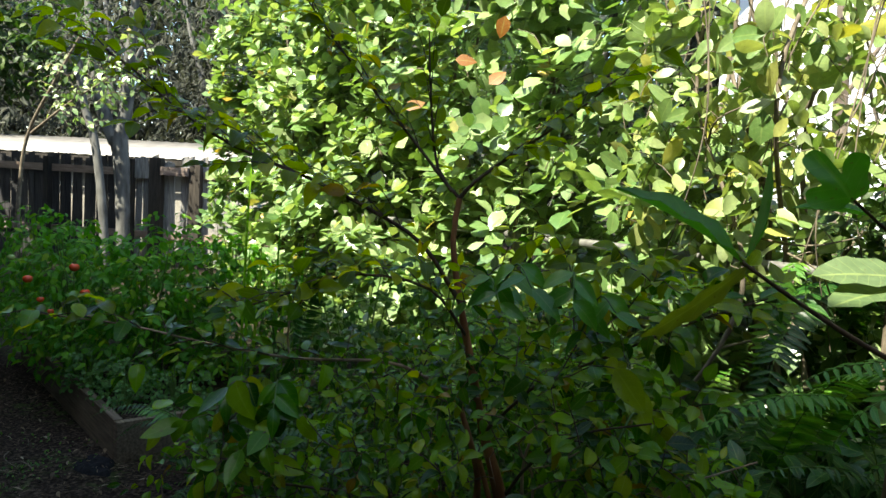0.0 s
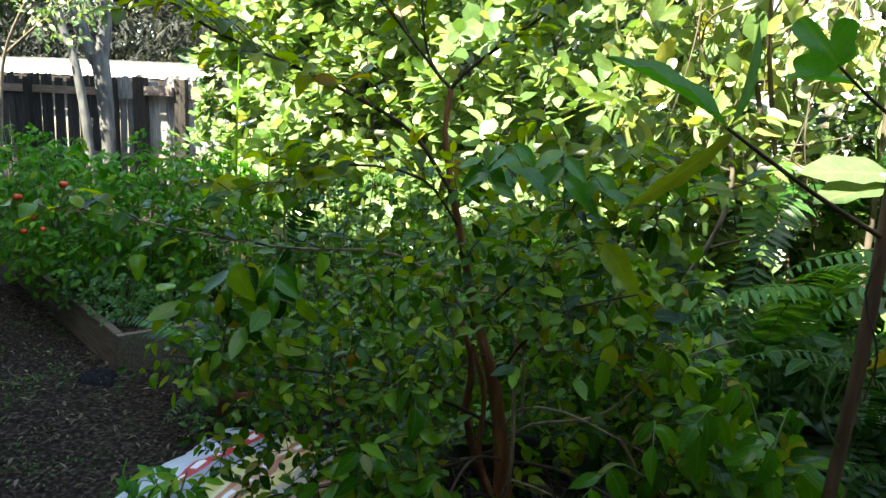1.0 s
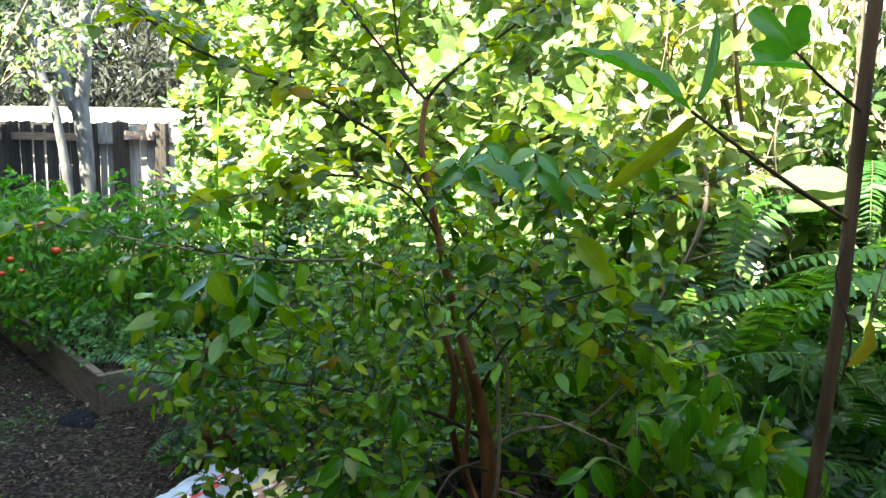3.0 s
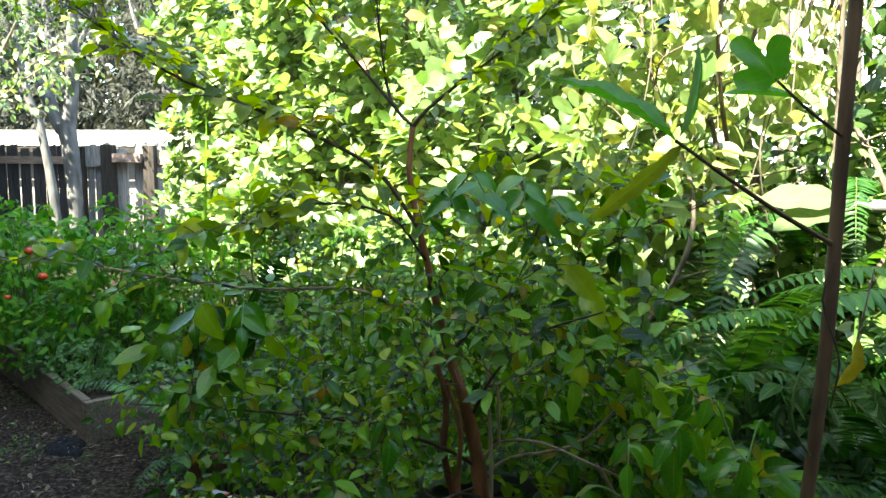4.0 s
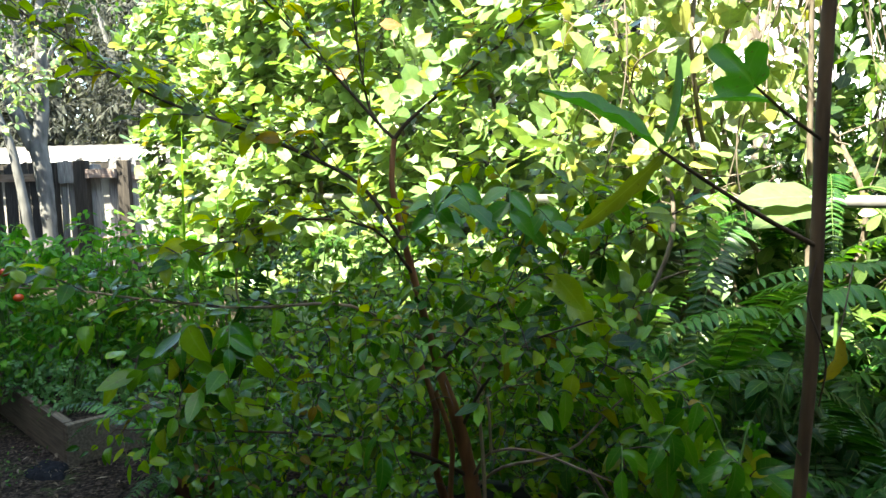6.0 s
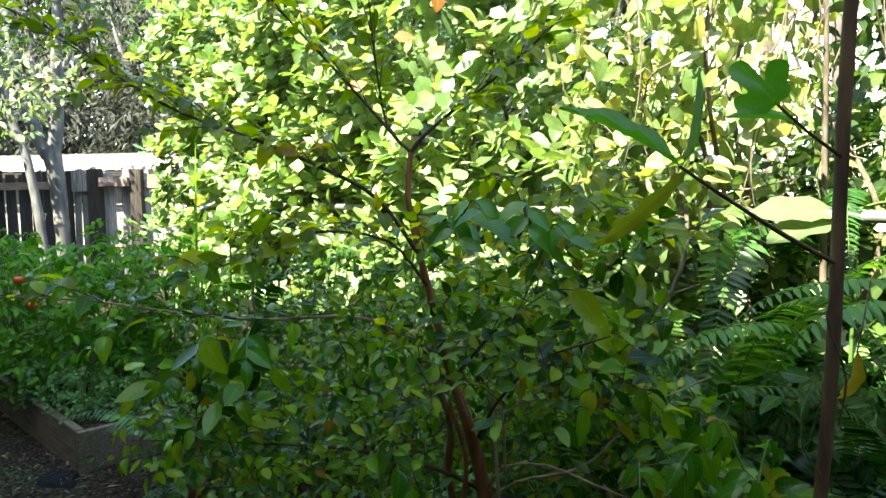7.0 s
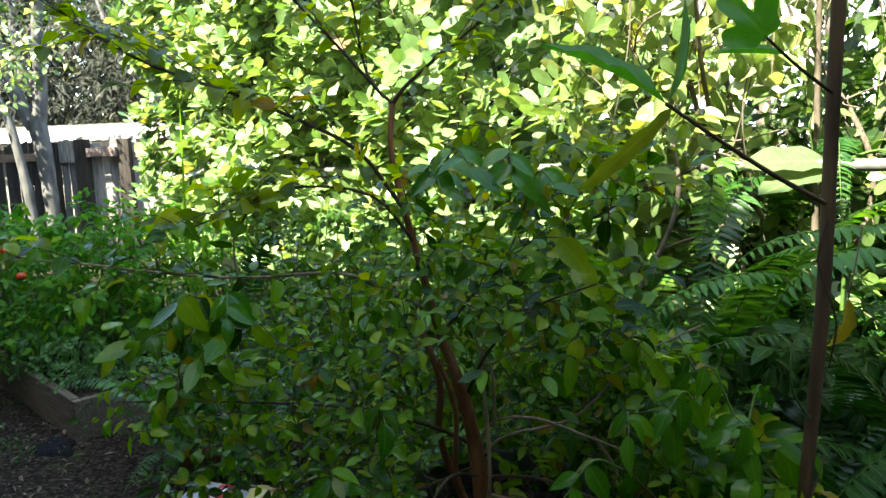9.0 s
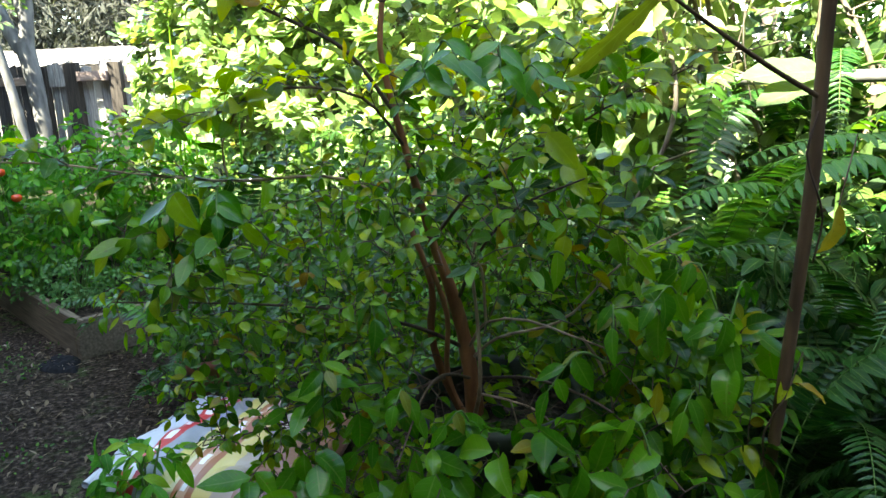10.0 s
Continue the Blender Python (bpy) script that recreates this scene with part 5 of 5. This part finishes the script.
def understory():
    for (x, y), h, r, n in (((-1.05, 4.0), 0.95, 0.45, 150), ((-0.55, 3.6), 1.15, 0.42, 230), ((-0.1, 3.2), 1.18, 0.40, 260), ((0.35, 2.75), 1.12, 0.36, 240), ((0.75, 2.35), 0.75, 0.34, 110), ((-1.45, 4.9), 1.0, 0.5, 120), ((-0.75, 2.9), 0.6, 0.35, 120)):
        leafy("low_shrub", (x, y, 0), h, (r, r), n, "small-leaved green shrub at the foot of the hedge", "shrub", SMALL_SHAPES, UNDER_LEAF, 1.25, 0.022, 0.14, 7, "low shrubs under the hedge", 0.1)
    # Behind the bush these leaves share the fern colour darkened for shade.
    for (x, y), h, n in (((0.72, 1.98), 0.90, 120), ((1.08, 2.20), 0.86, 220), ((0.85, 2.30), 0.84, 180), ((1.42, 2.30), 0.86, 260), ((1.78, 2.40), 0.98, 300), ((2.15, 2.7), 1.1, 240)):
        leafy("leafy_shrub", (x, y, 0), h, (0.36, 0.26), n, "green shrub with pointed leaves behind the bush", "shrub", [leaf_shape(0.085, 0.038, 0.4, 0.9, 0.25, 0.6, 6, 0.03)], SHADED_FERN, 1.0, 0.03, 0.12, 6, "", 0.3)
    # Right of x = 1.5 a darker leaf colour stands in for half shade.
    for (x, y), h, n in (((1.35, 3.3), 1.5, 220), ((2.0, 3.2), 1.40, 220), ((2.7, 3.6), 1.45, 200), ((1.7, 2.7), 1.05, 160), ((3.3, 4.6), 1.7, 160), ((0.75, 3.3), 1.5, 150), ((1.70, 2.98), 1.75, 260), ((2.2, 4.3), 1.3, 200), ((1.0, 4.3), 1.9, 220), ((1.6, 5.2), 2.3, 240), ((4.2, 4.6), 1.6, 140), ((1.80, 3.95), 1.45, 200), ((1.30, 2.80), 1.08, 170), ((0.98, 2.95), 1.05, 150)):
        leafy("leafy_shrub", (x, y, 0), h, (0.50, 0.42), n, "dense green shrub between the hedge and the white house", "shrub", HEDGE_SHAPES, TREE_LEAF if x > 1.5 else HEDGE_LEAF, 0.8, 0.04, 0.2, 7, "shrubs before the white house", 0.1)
    leafy("leafy_shrub", (1.90, 3.30, 0), 2.35, (0.32, 0.30), 560, "tall dark shrub with long pointed leaves beside the rail", "shrub", [leaf_shape(0.13, 0.05, 0.4, 0.9, 0.25, 0.5, 5, 0.04)], TREE_LEAF, 0.85, 0.035, 0.16, 6, "", 0.2)
    for x, y, h in ((1.5, 6.0, 1.9), (2.4, 6.1, 1.7), (3.3, 6.3, 1.6), (4.3, 6.3, 1.6), (5.3, 6.3, 1.7), (6.4, 6.3, 1.7)):
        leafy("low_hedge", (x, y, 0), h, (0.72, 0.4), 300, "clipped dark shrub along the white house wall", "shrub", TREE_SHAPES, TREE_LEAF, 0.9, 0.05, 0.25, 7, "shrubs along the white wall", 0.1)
    for x, y, z0, z1 in ((-1.32, 4.0, 0.5, 1.66), (-1.14, 4.02, 0.5, 1.33), (-0.95, 3.9, 0.3, 1.2)):
        b = thing("iris_plant", (x, y, 0), "upright sword-shaped green leaf", "plant")
        for k in range(3):
            q = z1 if k == 0 else z1 * RNG.uniform(0.6, 0.75)
            leaf_pieces("leaf", [leaf_frame((x + 0.02 * k, y + 0.01 * k, 0), (RNG.normal(0, 0.03) * (k > 0), -0.02, 1.0), (0.3 * (k - 1), -1, 0), 1.0)], [leaf_shape(q, 0.019, 0.35, 0.5, 0.35, 0.06, 12)], GREEN_LEAF, b)
    leafy("seedling", (-0.68, 2.08, 0), 0.30, (0.15, 0.13), 60, "small leafy seedling in front of the sack", "plant", [leaf_shape(0.085, 0.030, 0.42, 1.0, 0.25, c, 6, 0.03) for c in (0.4, 0.8)], GREEN_LEAF, 1.0, 0.026, 0.14, 3)
    t = thing("terracotta_pot", (-0.84, 2.98, 0), "small terracotta pot half hidden by leaves", "pot")
    prof, n, vs, fs = ((0.0, 0.0), (0.085, 0.0), (0.12, 0.17), (0.135, 0.17), (0.138, 0.21), (0.122, 0.212), (0.112, 0.17), (0.0, 0.165)), 28, [], []
    for r, z in prof:
        for k in range(n):
            vs.append((-0.84 + r * math.cos(6.2832 * k / n), 2.98 + r * math.sin(6.2832 * k / n), z))
    fs = [(j * n + k, j * n + (k + 1) % n, (j + 1) * n + (k + 1) % n, (j + 1) * n + k) for j in range(len(prof) - 1) for k in range(n)]
    part("pot_wall", quads("pot_wall", vs, fs), TERRACOTTA, t)
    leafy("potted_plant", (-0.84, 2.98, 0.165), 0.42, (0.26, 0.24), 70, "small leafy plant in the terracotta pot", "plant", GREEN_SHAPES, GREEN_LEAF, 0.9, 0.026, 0.12, 5)


def sack():
    s = thing("sack", (-0.53, 2.40, 0), "crumpled white plastic garden sack with red and yellow print", "sack")
    place = pose(-0.53, 2.40, 0.0, 0, 0, -14)
    n, mrows = 60, 36
    vs = []
    for sgn in (1, -1):
        for j in range(mrows):
            for i in range(n):
                u, v = 2 * i / (n - 1) - 1, 2 * j / (mrows - 1) - 1
                e = (1 - abs(u) ** 5) * (1 - abs(v) ** 4)
                x, y = 0.37 * u * (1 - 0.10 * v * v), 0.33 * v * (1 - 0.08 * u * u)
                crease = abs(noise.noise((x * 7, y * 9, 1.5)))
                w = 0.030 * noise.noise((x * 6, y * 7, 3.5)) - 0.030 * (0.25 - min(crease, 0.25)) / 0.25 * 0.5 + 0.006 * noise.noise((x * 30, y * 24, 4))
                z = 0.075 + sgn * (0.075 * max(e, 0) ** 0.40) + (w * min(1.0, e * 6) if sgn > 0 else 0)
                vs.append((x, y, max(z, 0.002)))
    half = n * mrows
    fs = [(j * n + i, j * n + i + 1, (j + 1) * n + i + 1, (j + 1) * n + i) for j in range(mrows - 1) for i in range(n - 1)]
    fs += [tuple(half + k for k in reversed(f)) for f in fs]
    part("body", quads("body", vs, fs), SACK, s).matrix_basis = place
    hem = [(-0.371 + 0.03 * v * v + 0.006 * math.sin(9 * v), 0.31 * v, 0.076 + 0.02 * noise.noise((v * 3, 1, 2))) for v in np.linspace(-1, 1, 9)]
    tubes("folded_hem", [(smooth_line(hem, 0.02), 0.012, 0.010)], SACK, s, "white folded end", "", 8, 0.3).matrix_basis = place


def litter():
    k = 6500
    fr = []
    for i in range(k):
        x, y = RNG.uniform(-3.6, 0.2), RNG.uniform(1.5, 5.0)
        fr.append(leaf_frame((x, y, 0.008 + 0.02 * noise.noise((x * 0.9, y * 0.9, 0)) + 0.012 * noise.noise((x * 3.1, y * 3.1, 2))), (RNG.normal(), RNG.normal(), RNG.normal(0, 0.1)), (RNG.normal(0, 0.25), RNG.normal(0, 0.25), 1), 0.85 * RNG.uniform(0.25, 1.0) ** 1.8))
    ob = leaf_mass("leaf_litter", fr, [leaf_shape(0.075, 0.012, 0.5, 0.3, 0.3, 0.3, 2), leaf_shape(0.05, 0.022, 0.5, 0.8, 0.5, 0.9, 3), leaf_shape(0.045, 0.007, 0.5, 0.3, 0.3, 0.1, 2)], LITTER, None)
    tagged(ob, "wood chips and dry leaves scattered on the soil", "litter", "", "stuff")
    fr = []
    for i in range(520):
        cx, cy = RNG.uniform(-3.2, -0.4), RNG.uniform(1.6, 3.6)
        if noise.noise((cx * 1.6, cy * 1.6, 7)) < 0.08:
            continue
        for q in range(7):
            fr.append(leaf_frame((cx + RNG.normal(0, 0.05), cy + RNG.normal(0, 0.05), 0.0), (RNG.normal(0, 0.6), RNG.normal(0, 0.6), 0.6), (RNG.normal(0, 0.3), -0.4, 0.8), RNG.uniform(0.25, 0.65)))
    ob = leaf_mass("ground_weeds", fr, SMALL_SHAPES, UNDER_LEAF, None)
    tagged(ob, "small green weeds and moss on the soil", "weeds", "", "stuff")
    items = []
    for i in range(11):
        p = np.array((RNG.uniform(-3.0, -0.8), RNG.uniform(1.8, 4.0), 0.012))
        a = RNG.uniform(0, 6.28)
        l = RNG.uniform(0.06, 0.22)
        items.append((smooth_line([p, p + (l * math.cos(a), l * math.sin(a), 0.012), p + (2 * l * math.cos(a + 0.3), 2 * l * math.sin(a + 0.3), 0.0)], 0.03), 0.003, 0.0015))
    ob = tubes("fallen_sticks", items, GREY_TWIG, None, "", "stuff", 5)
    tagged(ob, "thin dry sticks lying on the soil", "sticks", "", "stuff")


# ---------------------------------------------------------------- trees behind
def tree(loc, lines, crown, n, label, size=1.0, bark=TREE_BARK, leaf=TREE_LEAF, shapes=TREE_SHAPES, bare=0):
    t = thing("tree", loc, label, "tree")
    limbs = []
    for i, (pts, r0, r1) in enumerate(lines):
        l = smooth_line(pts, 0.15)
        limbs.append(l)
        tubes("trunk" if i == 0 else "limb", [(l, r0, r1)], bark, t, "", "", 10, 0.12)
    tg = np.concatenate([in_ball(max(4, int(n * w)), c, r) for c, r, w in crown])
    tl, frames = grow(tg, limbs, 3.5, 0.55, 0.075, size, 0.25, False, 0.8, 0.004, far=0.08, step=0.15)
    tubes("twig_growth", tl, bark, t, "", "stuff", 3, 0.1)
    if not bare:
        leaf_mass("crown", frames, shapes, leaf, t)
    else:
        leaf_mass("crown", frames[::bare], shapes, leaf, t)


PALE_BARK = bark_material("pale_pinkish_bark", (0.075, 0.058, 0.050), (0.20, 0.165, 0.145), 16.0, (1, 1, 0.4))


def trees():
    tree((-6.6, 10.4, 0), [([(-6.26, 10.4, 0), (-6.28, 10.4, 0.9), (-6.32, 10.4, 1.6), (-6.38, 10.4, 2.05)], 0.09, 0.13), ([(-6.42, 10.4, 1.95), (-6.62, 10.4, 2.35), (-6.9, 10.5, 3.0), (-7.1, 10.6, 4.2)], 0.11, 0.06), ([(-6.36, 10.4, 1.95), (-6.26, 10.4, 2.5), (-6.16, 10.3, 3.2), (-6.0, 10.2, 4.4)], 0.11, 0.05)],
         [((-7.4, 9.7, 3.4), (1.1, 0.8, 0.8), 0.6), ((-6.0, 10.4, 4.3), (1.4, 1.0, 0.9), 0.3), ((-7.2, 9.7, 2.6), (0.6, 0.4, 0.3), 0.1)], 420, "grey forked tree in front of the fence", 0.9)
    # Stands out of view; added only to throw shade on the fence.
    tree((-9.3, 8.9, 0), [([(-9.3, 8.9, 0), (-9.3, 8.9, 1.6), (-9.2, 8.9, 3.2)], 0.12, 0.06), ([(-9.3, 8.9, 1.5), (-8.7, 8.9, 2.4), (-8.2, 9.0, 3.2)], 0.06, 0.03)], [((-8.2, 9.5, 3.3), (1.3, 0.9, 0.9), 0.42), ((-8.6, 9.3, 2.5), (0.8, 0.7, 0.6), 0.13), ((-9.0, 9.0, 4.4), (1.6, 0.9, 0.9), 0.50)], 1500, "unseen leafy tree added to shade the fence", 1.4)
    tree((-6.4, 9.6, 0), [([(-6.0, 9.6, 0), (-6.08, 9.6, 1.0), (-6.22, 9.6, 1.9), (-6.42, 9.6, 2.5), (-6.55, 9.6, 3.4)], 0.07, 0.045)], [((-6.6, 9.5, 3.2), (0.9, 0.8, 0.7), 1.0)], 90, "slender pale trunk beside the forked tree", 0.8)
    tree((-5.6, 7.4, 0), [([(-5.65, 7.4, 0), (-5.6, 7.4, 1.0), (-5.5, 7.4, 1.8), (-5.1, 7.3, 2.4), (-4.8, 7.3, 2.9)], 0.030, 0.012), ([(-5.45, 7.4, 1.85), (-4.9, 7.3, 2.2), (-4.4, 7.3, 2.5)], 0.018, 0.006)], [((-4.75, 7.3, 2.35), (0.6, 0.4, 0.45), 0.6), ((-4.25, 7.3, 2.6), (0.45, 0.4, 0.4), 0.4)], 170, "young tree with fresh light green leaves", 0.7, GREY_TWIG, HEDGE_LEAF)
    for x, y, h, lab in ((-12.5, 19.0, 8.0, "tall dark tree behind the shed"), (-9.0, 20.0, 9.0, "tall grey twiggy tree behind the shed"), (-5.6, 18.0, 8.5, "tall dark tree beyond the fence"), (-2.0, 14.5, 8.0, "tall tree beyond the hedge"), (-15.5, 17.5, 8.0, "dark tree at the fence's end"), (-7.2, 22.5, 11.0, "large tree far behind the shed"), (-11.0, 23.5, 11.0, "large tree far behind the shed"), (-3.2, 20.5, 10.0, "large tree far behind the hedge")):
        tree((x, y, 0), [([(x, y, 0), (x + 0.2, y, h * 0.35), (x - 0.1, y, h * 0.8)], 0.22, 0.08), ([(x, y, h * 0.3), (x - 1.0, y - 0.3, h * 0.5), (x - 1.8, y, h * 0.75)], 0.12, 0.04), ([(x, y, h * 0.35), (x + 1.0, y - 0.4, h * 0.55), (x + 1.7, y, h * 0.8)], 0.12, 0.04)],
             [((x, y - 0.5, h * 0.60), (2.4, 1.6, h * 0.36), 0.65), ((x, y - 0.6, h * 0.32), (2.4, 1.2, h * 0.16), 0.35)], 780, lab, 2.0, TREE_BARK, WOODS_LEAF if y > 17 else TREE_LEAF, FAR_SHAPES)
    fr = []
    for i in range(12000):
        x = RNG.uniform(-30, 6)
        fr.append(leaf_frame((x, RNG.uniform(24.5, 28), RNG.random() ** 1.2 * (10.5 + 2 * math.sin(x * 0.7))), RNG.normal(0, 1, 3), RNG.normal(0, 0.6, 3) + (0, -0.5, 0.5), RNG.uniform(7.0, 11.0)))
    ob = leaf_mass("far_woods", fr, FAR_SHAPES, WOODS_LEAF, None)
    tagged(ob, "dark woods far behind the shed", "woods", "", "stuff")
    tree((0.2, 6.6, 0), [([(0.2, 6.6, 0), (0.1, 6.6, 1.5), (0.3, 6.5, 3.6)], 0.09, 0.04), ([(0.1, 6.6, 1.2), (-0.7, 6.5, 2.4), (-1.2, 6.4, 3.4)], 0.05, 0.02)], [((-0.4, 6.6, 2.2), (1.7, 0.7, 1.9), 1.0)], 620, "dense dark tree close behind the hedge", 1.0)
    for pts, r, lab in (([(1.98, 4.4, 0), (1.90, 4.4, 1.5), (1.86, 4.4, 2.05), (1.78, 4.4, 3.6)], 0.046, "pale trunk behind the shrub"), ([(2.40, 4.4, 0), (2.33, 4.4, 1.4), (2.245, 4.4, 2.0), (2.18, 4.3, 3.6)], 0.036, "pale slim trunk behind the shrub")):
        x = pts[1][0]
        tree(pts[0], [(pts, r, r * 0.7), ([pts[1], (x - 0.3, 4.3, 1.9), (x - 0.5, 4.3, 2.6)], 0.014, 0.006), ([pts[2], (x + 0.3, 4.3, 2.7), (x + 0.6, 4.3, 3.1)], 0.014, 0.006)], [((x + 0.1, 4.3, 2.4), (0.8, 0.4, 0.9), 1.0)], 60, lab, 0.6, PALE_BARK, SHRUB_LEAF, TREE_SHAPES, 5)


ground()
shade_walls()
neighbour_house()
neighbour_shed()
dark_heap(raised_bed())
bush_pot()
bush()
sapling()
hedge()
pale_shrub()
broad_plant()
ferns()
arching_ferns()
bed_plants()
understory()
sack()
pipe_rail()
trees()
litter()
fence()
